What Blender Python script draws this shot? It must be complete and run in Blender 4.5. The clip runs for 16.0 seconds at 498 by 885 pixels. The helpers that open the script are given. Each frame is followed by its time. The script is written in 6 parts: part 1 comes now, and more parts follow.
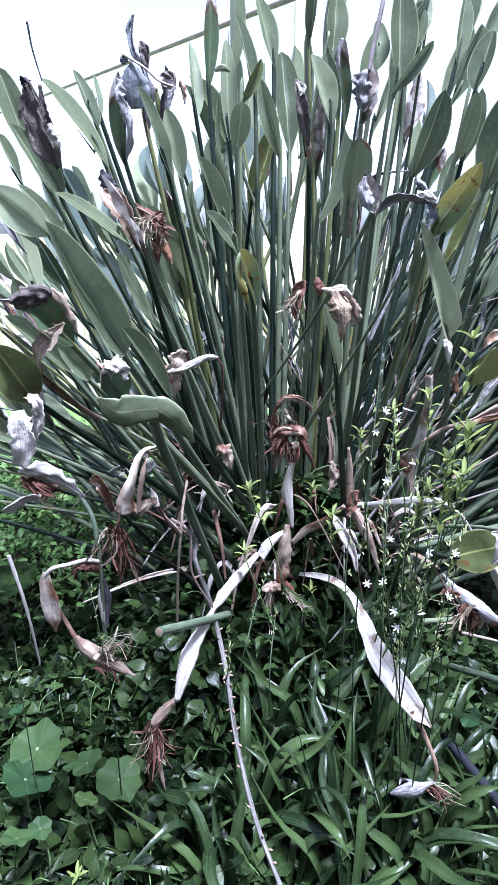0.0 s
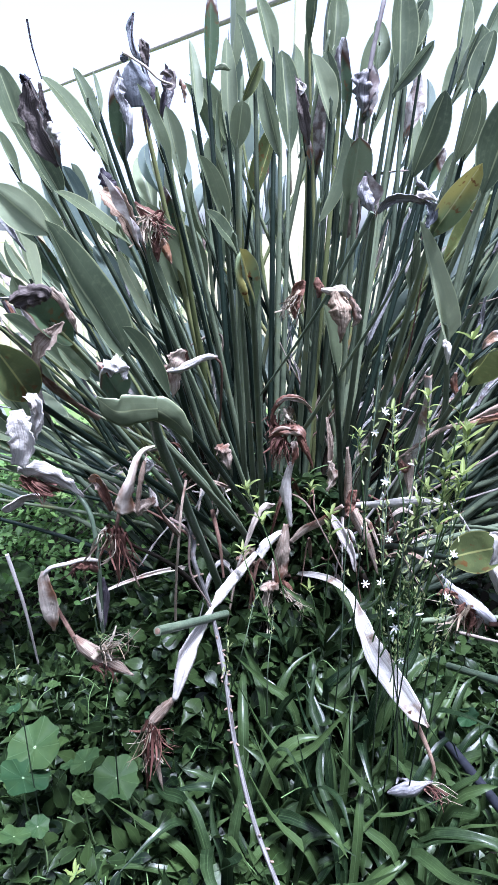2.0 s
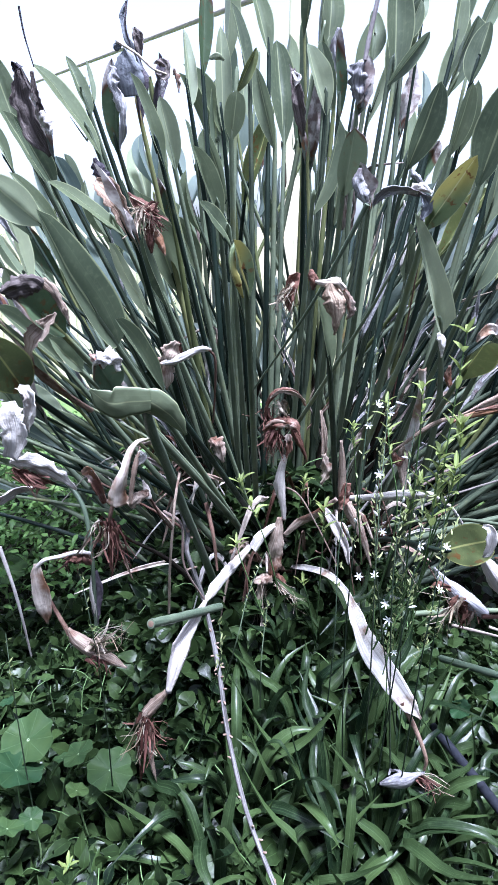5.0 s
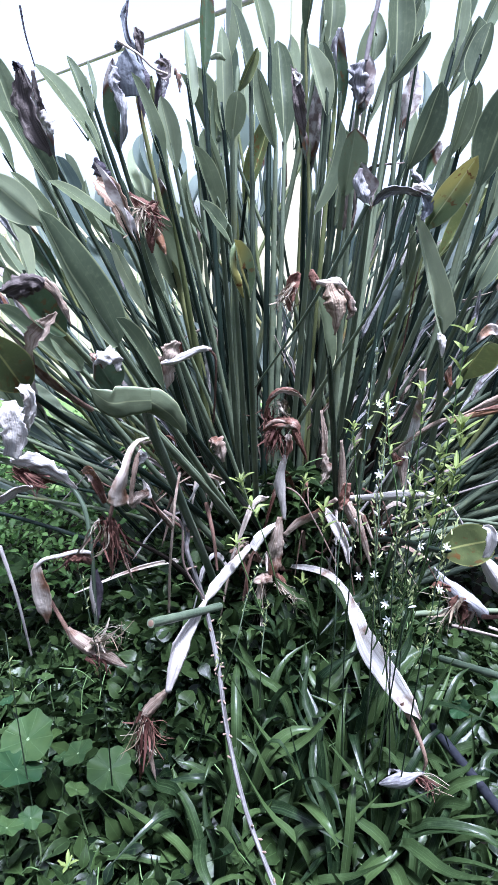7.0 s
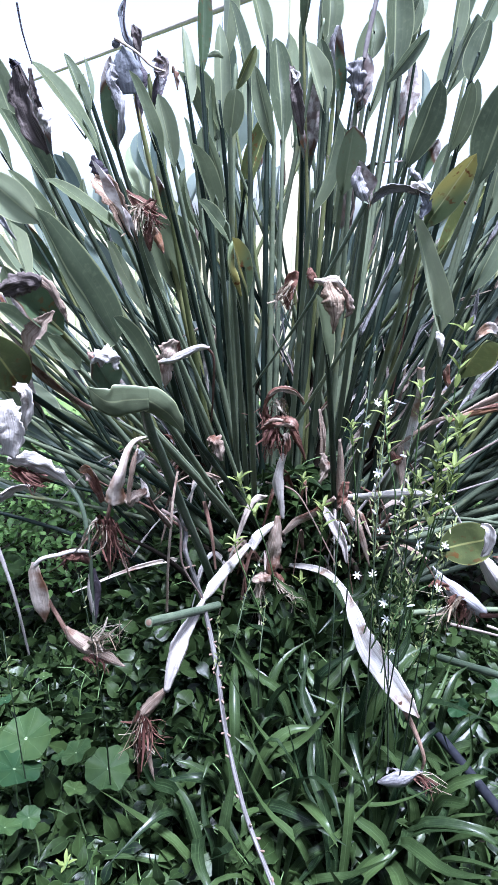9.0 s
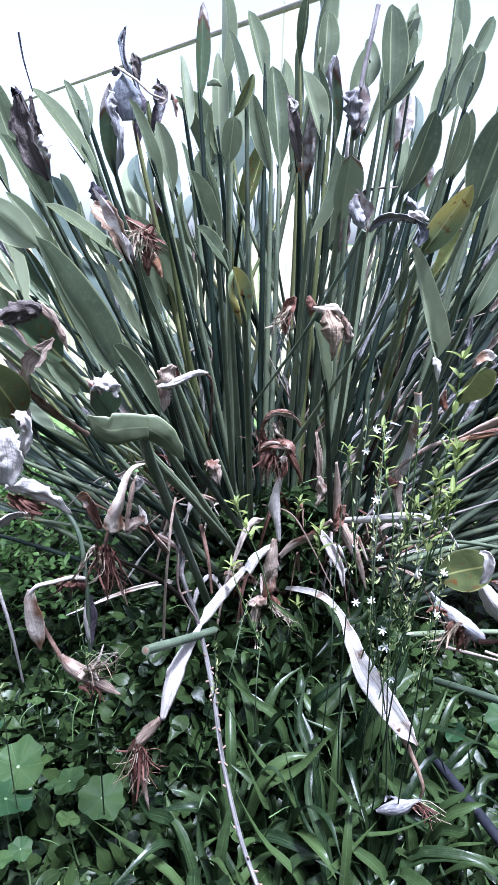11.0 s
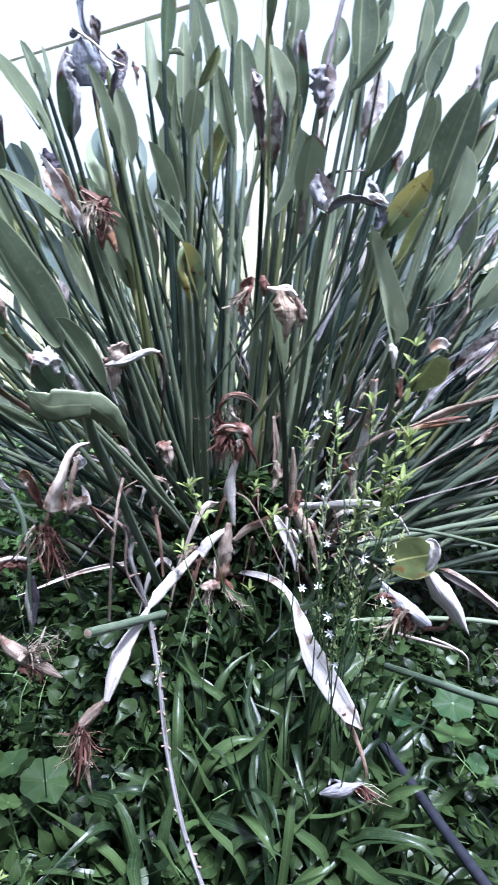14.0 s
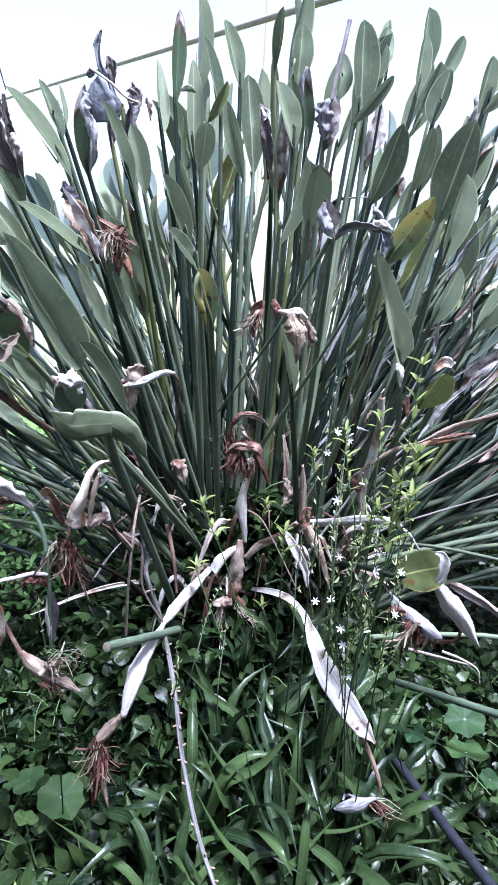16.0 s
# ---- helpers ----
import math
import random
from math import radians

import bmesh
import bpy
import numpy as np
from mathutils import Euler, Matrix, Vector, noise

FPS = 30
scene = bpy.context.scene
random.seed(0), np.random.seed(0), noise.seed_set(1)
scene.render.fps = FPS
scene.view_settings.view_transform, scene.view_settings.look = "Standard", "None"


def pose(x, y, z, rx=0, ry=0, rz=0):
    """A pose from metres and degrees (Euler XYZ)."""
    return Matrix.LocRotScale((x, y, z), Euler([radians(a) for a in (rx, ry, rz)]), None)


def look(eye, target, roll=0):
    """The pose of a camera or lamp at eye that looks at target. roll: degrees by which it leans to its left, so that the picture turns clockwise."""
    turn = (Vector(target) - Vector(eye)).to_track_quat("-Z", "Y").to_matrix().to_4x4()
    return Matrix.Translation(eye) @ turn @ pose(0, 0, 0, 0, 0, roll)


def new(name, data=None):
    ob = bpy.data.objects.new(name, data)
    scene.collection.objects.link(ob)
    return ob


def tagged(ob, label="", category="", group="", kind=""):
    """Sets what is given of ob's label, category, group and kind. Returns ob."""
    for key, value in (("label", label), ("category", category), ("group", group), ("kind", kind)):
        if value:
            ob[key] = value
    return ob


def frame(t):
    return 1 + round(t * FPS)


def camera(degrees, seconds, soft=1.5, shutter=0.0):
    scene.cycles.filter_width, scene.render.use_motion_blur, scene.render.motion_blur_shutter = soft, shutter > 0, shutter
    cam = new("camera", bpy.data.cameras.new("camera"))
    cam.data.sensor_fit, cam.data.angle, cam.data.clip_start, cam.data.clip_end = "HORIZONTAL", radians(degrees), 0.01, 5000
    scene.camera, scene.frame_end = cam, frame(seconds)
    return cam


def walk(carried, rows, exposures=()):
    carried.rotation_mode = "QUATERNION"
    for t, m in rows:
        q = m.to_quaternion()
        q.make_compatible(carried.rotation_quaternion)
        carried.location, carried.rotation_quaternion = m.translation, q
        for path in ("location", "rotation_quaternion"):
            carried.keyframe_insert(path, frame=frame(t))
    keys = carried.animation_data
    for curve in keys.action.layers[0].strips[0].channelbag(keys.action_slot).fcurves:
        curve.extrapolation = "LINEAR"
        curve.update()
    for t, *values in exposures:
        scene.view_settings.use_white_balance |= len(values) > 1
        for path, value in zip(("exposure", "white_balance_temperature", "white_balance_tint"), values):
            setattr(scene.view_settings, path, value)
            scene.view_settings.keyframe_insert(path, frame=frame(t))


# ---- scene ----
cam = camera(44.4, 16.0, soft=1.1, shutter=0.4)
PATH = [
    (0, (0.049, 0.065, 1.46), (-0.008, 1.956, 0.812), 0.4),
    (0.5, (0.05, 0.066, 1.46), (-0.008, 1.955, 0.809), 0.3),
    (1, (0.048, 0.067, 1.461), (-0.006, 1.956, 0.808), 0.4),
    (1.5, (0.048, 0.066, 1.461), (-0.003, 1.956, 0.81), 0.6),
    (2, (0.047, 0.066, 1.463), (-0.003, 1.955, 0.809), 0.7),
    (2.5, (0.045, 0.067, 1.465), (-0.006, 1.955, 0.809), 0.7),
    (3, (0.049, 0.068, 1.462), (0.014, 1.953, 0.795), 0.8),
    (3.5, (0.05, 0.067, 1.461), (0.016, 1.952, 0.792), 0.9),
    (4, (0.048, 0.068, 1.46), (0.017, 1.951, 0.787), 1.0),
    (6.5, (0.048, 0.067, 1.46), (0.016, 1.951, 0.789), 1.0),
    (7, (0.048, 0.067, 1.46), (0.016, 1.951, 0.787), 1.1),
    (7.5, (0.049, 0.068, 1.46), (0.023, 1.952, 0.789), 1.1),
    (8, (0.049, 0.07, 1.459), (0.021, 1.951, 0.782), 1.1),
    (10.5, (0.049, 0.067, 1.462), (0.029, 1.955, 0.802), 1.3),
    (11, (0.037, 0.077, 1.477), (0.035, 1.975, 0.846), 1.5),
    (11.5, (0.009, 0.109, 1.475), (0.067, 1.998, 0.819), 2.5),
    (12, (-0.048, 0.128, 1.465), (0.147, 2.005, 0.803), 1.9),
    (12.5, (-0.052, 0.137, 1.465), (0.103, 2.02, 0.808), 2.7),
    (13, (0.013, 0.124, 1.48), (0.029, 2.016, 0.83), 4.3),
    (13.5, (0.052, 0.105, 1.473), (0.043, 1.985, 0.792), 4.5),
    (14, (0.074, 0.093, 1.469), (0.166, 1.974, 0.795), 4.0),
    (14.5, (0.092, 0.08, 1.456), (0.258, 1.954, 0.778), 3.1),
    (15, (0.097, 0.064, 1.474), (0.232, 1.957, 0.845), 3.7),
    (15.5, (0.074, 0.06, 1.468), (0.187, 1.955, 0.839), 3.9),
    (16, (0.058, 0.058, 1.473), (0.132, 1.962, 0.864), 3.3),
]
walk(cam, [(t, look(eye, target, roll)) for t, eye, target, roll in PATH], exposures=[(0, 1.77, 5200, 17.5), (16, 1.77, 5200, 17.5)])

# ---- world, sun ----
world = bpy.data.worlds.new("sky")
scene.world = world
world.use_nodes = True
wn = world.node_tree
sky = wn.nodes.new("ShaderNodeTexSky")
sky.sky_type = "NISHITA"
sky.sun_disc = False
sky.sun_elevation, sky.sun_rotation = radians(78), radians(141)
sky.air_density, sky.dust_density, sky.ozone_density = 1.0, 2.0, 1.2
haze = wn.nodes.new("ShaderNodeHueSaturation")
haze.inputs["Saturation"].default_value = 0.3
wn.links.new(sky.outputs[0], haze.inputs["Color"])
wn.links.new(haze.outputs[0], wn.nodes["Background"].inputs[0])
wn.nodes["Background"].inputs[1].default_value = 0.094
sun = new("sun", bpy.data.lights.new("sun", "SUN"))
sun.data.energy, sun.data.angle, sun.data.color = 5.0, radians(12), (1.0, 0.98, 0.96)
sun.matrix_world = look((0.6, -0.75, 4.4), (0, 0, 0))

# ---- materials ----


def mat(name, rough=0.5, metal=0.0):
    m = bpy.data.materials.new(name)
    m.use_nodes = True
    b = m.node_tree.nodes["Principled BSDF"]
    b.inputs["Roughness"].default_value = rough
    b.inputs["Metallic"].default_value = metal
    return m, m.node_tree, b


def node(nt, kind, **inputs):
    n = nt.nodes.new(kind)
    for k, v in inputs.items():
        n.inputs[k.replace("_", " ")].default_value = v
    return n


def mix(nt, fac, a, b):
    n = nt.nodes.new("ShaderNodeMix")
    n.data_type = "RGBA"
    for i, v in ((0, fac), (6, a), (7, b)):
        if isinstance(v, (int, float)):
            n.inputs[i].default_value = v
        elif isinstance(v, tuple):
            n.inputs[i].default_value = (*v, 1)
        else:
            nt.links.new(v, n.inputs[i])
    return n.outputs[2]


def ramp(nt, src, lo, hi):
    n = nt.nodes.new("ShaderNodeMapRange")
    n.interpolation_type = "SMOOTHSTEP"
    n.inputs[1].default_value, n.inputs[2].default_value = lo, hi
    nt.links.new(src, n.inputs[0])
    return n.outputs[0]


def math_node(nt, op, a, b=0.0):
    n = nt.nodes.new("ShaderNodeMath")
    n.operation = op
    for i, v in ((0, a), (1, b)):
        if isinstance(v, (int, float)):
            n.inputs[i].default_value = v
        else:
            nt.links.new(v, n.inputs[i])
    return n.outputs[0]


def noise_tex(nt, vec, scale, detail=3.0, rough=0.55):
    n = node(nt, "ShaderNodeTexNoise", Scale=scale, Detail=detail, Roughness=rough)
    nt.links.new(vec, n.inputs[0])
    return n.outputs[0]


def scaled(nt, vec, x, y, z):
    n = nt.nodes.new("ShaderNodeVectorMath")
    n.operation = "MULTIPLY"
    nt.links.new(vec, n.inputs[0])
    n.inputs[1].default_value = (x, y, z)
    return n.outputs[0]


def bump(nt, b, height, strength, dist=0.002):
    n = node(nt, "ShaderNodeBump", Strength=strength, Distance=dist)
    nt.links.new(height, n.inputs["Height"])
    nt.links.new(n.outputs[0], b.inputs["Normal"])


def leafy(nt, b, col, through_light):
    """Adds light that comes through a thin leaf."""
    tr = nt.nodes.new("ShaderNodeBsdfTranslucent")
    nt.links.new(col, tr.inputs[0])
    ms = nt.nodes.new("ShaderNodeMixShader")
    ms.inputs[0].default_value = through_light
    nt.links.new(b.outputs[0], ms.inputs[1])
    nt.links.new(tr.outputs[0], ms.inputs[2])
    nt.links.new(ms.outputs[0], nt.nodes["Material Output"].inputs[0])


def blade_mat(name, young, old, rib, dry=0.0, spots=0.0, rough=0.42, veins=26.0, island=False, light=0.18, margin=0.5, lines=0.0, gloss=0.3, ripe=None, midrib=0.25):
    """Leaf material: u runs across the blade, v from its foot to its tip."""
    m, nt, b = mat(name, rough)
    b.inputs["Specular IOR Level"].default_value = gloss
    tc = nt.nodes.new("ShaderNodeTexCoord")
    uv, ob = tc.outputs["UV"], tc.outputs["Object"]
    sep = nt.nodes.new("ShaderNodeSeparateXYZ")
    nt.links.new(uv, sep.inputs[0])
    u, v = sep.outputs[0], sep.outputs[1]
    if island:
        rnd = nt.nodes.new("ShaderNodeNewGeometry").outputs["Random Per Island"]
    else:
        rnd = nt.nodes.new("ShaderNodeObjectInfo").outputs["Random"]
    big = noise_tex(nt, ob, 9.0)
    fine = noise_tex(nt, ob, 90.0)
    f = math_node(nt, "ADD", math_node(nt, "MULTIPLY", rnd, 0.75), math_node(nt, "MULTIPLY", big, 0.6))
    col = mix(nt, ramp(nt, f, 0.15, 1.15), old, young)
    col = mix(nt, math_node(nt, "MULTIPLY", ramp(nt, fine, 0.5, 0.8), 0.16), col, rib)
    off = math_node(nt, "ABSOLUTE", math_node(nt, "SUBTRACT", u, 0.5))
    if ripe:
        turned = math_node(nt, "ADD", v, math_node(nt, "MULTIPLY", math_node(nt, "SUBTRACT", big, u), 0.5))
        col = mix(nt, math_node(nt, "MULTIPLY", ramp(nt, turned, 0.3, 0.75), 0.8), col, ripe)
    # midrib and pale margin
    col = mix(nt, math_node(nt, "MULTIPLY", math_node(nt, "SUBTRACT", 1.0, ramp(nt, off, 0.01, 0.034)), midrib), col, rib)
    col = mix(nt, math_node(nt, "MULTIPLY", ramp(nt, off, 0.46, 0.49), margin), col, rib)
    wave = math_node(nt, "SINE", math_node(nt, "MULTIPLY", math_node(nt, "SUBTRACT", v, math_node(nt, "MULTIPLY", off, 0.35)), veins * 6.28))
    col = mix(nt, math_node(nt, "MULTIPLY", ramp(nt, wave, 0.2, 1.0), 0.012), col, rib)
    if lines:
        ln = noise_tex(nt, scaled(nt, uv, 16.0, 0.7, 1.0), 1.0, 3.0)
        col = mix(nt, math_node(nt, "MULTIPLY", ramp(nt, ln, 0.5, 0.72), lines), col, rib)
    if spots:
        sp = noise_tex(nt, ob, 70.0, 2.0)
        zone = ramp(nt, noise_tex(nt, ob, 16.0), 0.42, 0.62)
        s = math_node(nt, "MULTIPLY", ramp(nt, sp, 0.56, 0.64), zone)
        col = mix(nt, math_node(nt, "MULTIPLY", s, spots), col, (0.12, 0.045, 0.012))
    if dry:
        edge = math_node(nt, "ADD", math_node(nt, "MULTIPLY", v, 1.0), math_node(nt, "MULTIPLY", big, 0.35))
        edge = math_node(nt, "ADD", edge, math_node(nt, "MULTIPLY", off, 0.35))
        d = ramp(nt, edge, 1.38 - dry, 1.46 - dry)
        rim = ramp(nt, edge, 1.30 - dry, 1.38 - dry)
        col = mix(nt, math_node(nt, "MULTIPLY", rim, 0.9), col, (0.08, 0.035, 0.02))
        papery = mix(nt, ramp(nt, noise_tex(nt, ob, 45.0), 0.35, 0.65), (0.17, 0.13, 0.12), (0.46, 0.42, 0.4))
        col = mix(nt, d, col, papery)
    nt.links.new(col, b.inputs["Base Color"])
    bump(nt, b, math_node(nt, "ADD", math_node(nt, "MULTIPLY", wave, 0.012), fine), 0.3)
    leafy(nt, b, col, light)
    return m


def streak_mat(name, dark, pale, scale=(60, 60, 6), rough=0.6, stain=None, stain_at=(0.55, 0.7), light=0.0, relief=0.4, island=False, vary=0.4, gloss=0.22):
    """Stalks, dry leaves, wood: streaks along v, and stains."""
    m, nt, b = mat(name, rough)
    b.inputs["Specular IOR Level"].default_value = gloss
    tc = nt.nodes.new("ShaderNodeTexCoord")
    ob = tc.outputs["Object"]
    st = noise_tex(nt, scaled(nt, tc.outputs["UV"], *scale), 1.0, 4.0)
    if island:
        rnd = nt.nodes.new("ShaderNodeNewGeometry").outputs["Random Per Island"]
    else:
        rnd = nt.nodes.new("ShaderNodeObjectInfo").outputs["Random"]
    blotch = noise_tex(nt, ob, 14.0, 4.0)
    f = math_node(nt, "ADD", math_node(nt, "MULTIPLY", st, 1 - vary), math_node(nt, "MULTIPLY", rnd, vary))
    f = math_node(nt, "ADD", f, math_node(nt, "MULTIPLY", blotch, 0.3))
    col = mix(nt, ramp(nt, f, 0.4, 0.95), dark, pale)
    if stain:
        s = math_node(nt, "ADD", math_node(nt, "MULTIPLY", blotch, 0.8), math_node(nt, "MULTIPLY", rnd, 0.2))
        col = mix(nt, ramp(nt, s, *stain_at), col, stain)
    nt.links.new(col, b.inputs["Base Color"])
    bump(nt, b, math_node(nt, "ADD", st, noise_tex(nt, ob, 120.0)), relief, 0.003)
    if light:
        leafy(nt, b, col, light)
    return m


GREEN = blade_mat("blade_green", (0.1815, 0.2145, 0.1265), (0.0682, 0.0902, 0.0572), (0.42, 0.45, 0.26), light=0.44, rough=0.38, margin=0.85, lines=0.16, gloss=0.42, midrib=0.65)
PALE = blade_mat("blade_pale_green", (0.308, 0.341, 0.22), (0.143, 0.1815, 0.121), (0.5, 0.53, 0.32), light=0.44, rough=0.4, margin=0.85, lines=0.16, gloss=0.42, midrib=0.65)
OLIVE = blade_mat("blade_olive", (0.12, 0.14, 0.048), (0.068, 0.088, 0.036), (0.4, 0.4, 0.15), spots=0.8, light=0.15, midrib=0.65)
YELLOW = blade_mat("blade_yellow", (0.13, 0.17, 0.08), (0.09, 0.125, 0.065), (0.38, 0.38, 0.2), spots=1.0, light=0.25, ripe=(0.3, 0.26, 0.07), midrib=0.65)
TIPPED = blade_mat("blade_dry_tipped", (0.064, 0.096, 0.048), (0.04, 0.064, 0.04), (0.2, 0.24, 0.16), dry=0.36, spots=0.7)
NIPPED = blade_mat("blade_brown_rimmed", (0.13, 0.16, 0.095), (0.07, 0.095, 0.06), (0.26, 0.3, 0.2), dry=0.16, spots=0.2, light=0.3)
WITHER = blade_mat("blade_withering", (0.1, 0.11, 0.08), (0.06, 0.07, 0.06), (0.22, 0.2, 0.17), dry=0.85, spots=0.9)
PETIOLE = streak_mat("petiole_green", (0.011, 0.019, 0.014), (0.15, 0.178, 0.115), (9, 0.9, 1), 0.44, (0.16, 0.165, 0.07), (0.58, 0.8), relief=0.3, vary=0.6, gloss=0.14)
PETIOLE_LIGHT = streak_mat("petiole_pale_green", (0.045, 0.065, 0.045), (0.145, 0.175, 0.115), (7, 0.9, 1), 0.35, (0.12, 0.13, 0.07), (0.6, 0.8), relief=0.3, vary=0.2, gloss=0.26)
PETIOLE_OLD = streak_mat("petiole_yellowing", (0.08, 0.095, 0.036), (0.17, 0.178, 0.075), (5, 1.2, 1), 0.5, (0.16, 0.09, 0.035), (0.6, 0.75), relief=0.3)
PETIOLE_DRY = streak_mat("petiole_dry", (0.16, 0.11, 0.085), (0.38, 0.33, 0.29), (8, 2, 1), 0.75, (0.1, 0.055, 0.035), (0.55, 0.75))
DRY = streak_mat("dry_leaf_grey", (0.17, 0.119, 0.102), (0.663, 0.612, 0.586), (14, 1.5, 1), 0.7, (0.2, 0.12, 0.08), (0.62, 0.8), light=0.15, relief=0.7)
DRY_TAN = streak_mat("dry_leaf_tan", (0.221, 0.145, 0.106), (0.68, 0.595, 0.527), (14, 1.5, 1), 0.7, (0.16, 0.08, 0.05), (0.6, 0.78), light=0.15, relief=0.7)
STALK_GREY = streak_mat("dry_stalk_grey", (0.04, 0.035, 0.034), (0.45, 0.43, 0.42), (7, 1.0, 1), 0.7, (0.07, 0.045, 0.04), (0.5, 0.66), relief=0.6)
DRY_WHITE = streak_mat("dry_leaf_white", (0.152, 0.124, 0.113), (0.451, 0.428, 0.411), (22, 2.5, 1), 0.75, (0.22, 0.15, 0.11), (0.58, 0.74), light=0.15, relief=0.7)
SHEATH = streak_mat("dry_sheath_cream", (0.42, 0.33, 0.26), (0.8, 0.73, 0.65), (5, 1.2, 1), 0.7, (0.22, 0.11, 0.06), (0.46, 0.62), light=0.1, relief=0.7, vary=0.1)
# Near black: the shade in the clump's heart is put into this colour.
SHEATH_SHADE = streak_mat("sheath_shade_dark", (0.012, 0.01, 0.008), (0.05, 0.04, 0.03), (6, 2, 1), 0.9, (0.03, 0.018, 0.012), (0.5, 0.7), relief=0.6, gloss=0.06)
DRY_BROWN = streak_mat("dry_leaf_brown", (0.1, 0.045, 0.035), (0.31, 0.22, 0.165), (14, 1.5, 1), 0.65, (0.07, 0.03, 0.02), (0.5, 0.7), light=0.12, relief=0.8)
DRY_DARK = streak_mat("dry_leaf_dark", (0.03, 0.025, 0.035), (0.12, 0.1, 0.12), (10, 2, 1), 0.6, (0.3, 0.26, 0.27), (0.6, 0.75), light=0.08, relief=0.9)
HUSK_WHITE = streak_mat("husk_white", (0.42, 0.37, 0.335), (0.76, 0.725, 0.69), (18, 2, 1), 0.75, (0.26, 0.16, 0.105), (0.56, 0.7), light=0.15, relief=0.7, vary=0.15)
HUSK_TAN = streak_mat("husk_tan", (0.2, 0.13, 0.09), (0.6, 0.5, 0.42), (16, 2, 1), 0.72, (0.12, 0.05, 0.03), (0.52, 0.66), light=0.15, relief=0.8, vary=0.2)
HUSK_RED = streak_mat("husk_rust", (0.045, 0.016, 0.011), (0.3, 0.15, 0.11), (18, 3, 1), 0.6, (0.5, 0.4, 0.34), (0.58, 0.68), light=0.12, relief=0.8, vary=0.25)
HUSK_BAG = streak_mat("husk_cream_brown", (0.14, 0.07, 0.045), (0.6, 0.48, 0.36), (11, 1.2, 1), 0.7, (0.2, 0.11, 0.07), (0.58, 0.72), light=0.15, relief=0.9, vary=0.1)
HUSK_GREY = streak_mat("husk_grey", (0.15, 0.14, 0.15), (0.56, 0.54, 0.55), (16, 2, 1), 0.72, (0.09, 0.06, 0.06), (0.56, 0.68), light=0.15, relief=0.8, vary=0.2)
HUSK_DARK = streak_mat("husk_dark_brown", (0.07, 0.055, 0.052), (0.3, 0.25, 0.23), (14, 2, 1), 0.65, (0.4, 0.36, 0.36), (0.62, 0.74), light=0.1, relief=0.8, vary=0.25)
HUSK_INDIGO = streak_mat("husk_blue_grey", (0.11, 0.115, 0.13), (0.28, 0.29, 0.32), (8, 1.5, 1), 0.6, (0.4, 0.38, 0.4), (0.64, 0.76), light=0.12, relief=0.6, vary=0.2)
STEM_PURPLE = streak_mat("stem_dull_purple", (0.12, 0.1, 0.1), (0.27, 0.24, 0.24), (3, 2, 1), 0.5, relief=0.3)
FIBRE = streak_mat("dry_fibre_rust", (0.05, 0.018, 0.014), (0.2, 0.1, 0.075), (3, 3, 1), 0.7, island=True)
FIBRE_PALE = streak_mat("dry_fibre_pale", (0.2, 0.15, 0.1), (0.5, 0.43, 0.35), (3, 3, 1), 0.7, island=True)
COVER = blade_mat("cover_leaf", (0.034, 0.0561, 0.017), (0.0017, 0.005525, 0.00238), (0.085, 0.14, 0.05), rough=0.36, gloss=0.2, veins=7, island=True, light=0.16, margin=0.5)
COVER_ONE = blade_mat("cover_leaf_single", (0.0357, 0.0578, 0.01785), (0.00255, 0.007225, 0.003145), (0.085, 0.14, 0.05), rough=0.36, gloss=0.2, veins=7, light=0.14, margin=0.5)
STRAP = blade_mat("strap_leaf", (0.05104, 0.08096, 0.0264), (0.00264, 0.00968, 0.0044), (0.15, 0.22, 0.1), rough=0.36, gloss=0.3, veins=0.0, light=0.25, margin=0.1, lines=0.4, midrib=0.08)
WEED = blade_mat("weed_leaf", (0.17, 0.29, 0.08), (0.06, 0.13, 0.035), (0.28, 0.4, 0.15), rough=0.45, veins=6, light=0.3, margin=0.2, island=True)
SPRIG = blade_mat("sprig_leaf", (0.26, 0.31, 0.1), (0.14, 0.19, 0.055), (0.4, 0.46, 0.17), rough=0.45, veins=8, light=0.35, margin=0.3, island=True)
BUD = blade_mat("bud_pale", (0.34, 0.37, 0.17), (0.16, 0.2, 0.075), (0.45, 0.46, 0.28), rough=0.5, veins=6, light=0.3, margin=0.3, island=True)
STEM = streak_mat("thin_stem_green", (0.05, 0.09, 0.03), (0.12, 0.2, 0.07), (2, 6, 1), 0.55)
STEM_DARK = streak_mat("thin_stem_dark", (0.02, 0.035, 0.02), (0.06, 0.08, 0.045), (2, 6, 1), 0.55)
STEM_PALE = streak_mat("thin_stem_pale", (0.105, 0.168, 0.063), (0.182, 0.252, 0.112), (2, 6, 1), 0.55)
PETAL = streak_mat("petal_white", (0.7, 0.7, 0.68), (0.85, 0.85, 0.83), (3, 2, 1), 0.55, light=0.25)
# Soil colour taken near black so the gaps between plants look shaded.
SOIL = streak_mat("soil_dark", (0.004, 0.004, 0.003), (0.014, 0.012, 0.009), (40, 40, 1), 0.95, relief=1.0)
LAWN = streak_mat("lawn_bright", (0.05, 0.09, 0.03), (0.12, 0.17, 0.06), (3, 3, 1), 0.9)
HOSE = streak_mat("pipe_black_plastic", (0.007, 0.008, 0.012), (0.02, 0.021, 0.028), (3, 9, 1), 0.55, (0.1, 0.09, 0.09), (0.66, 0.8), relief=0.15)
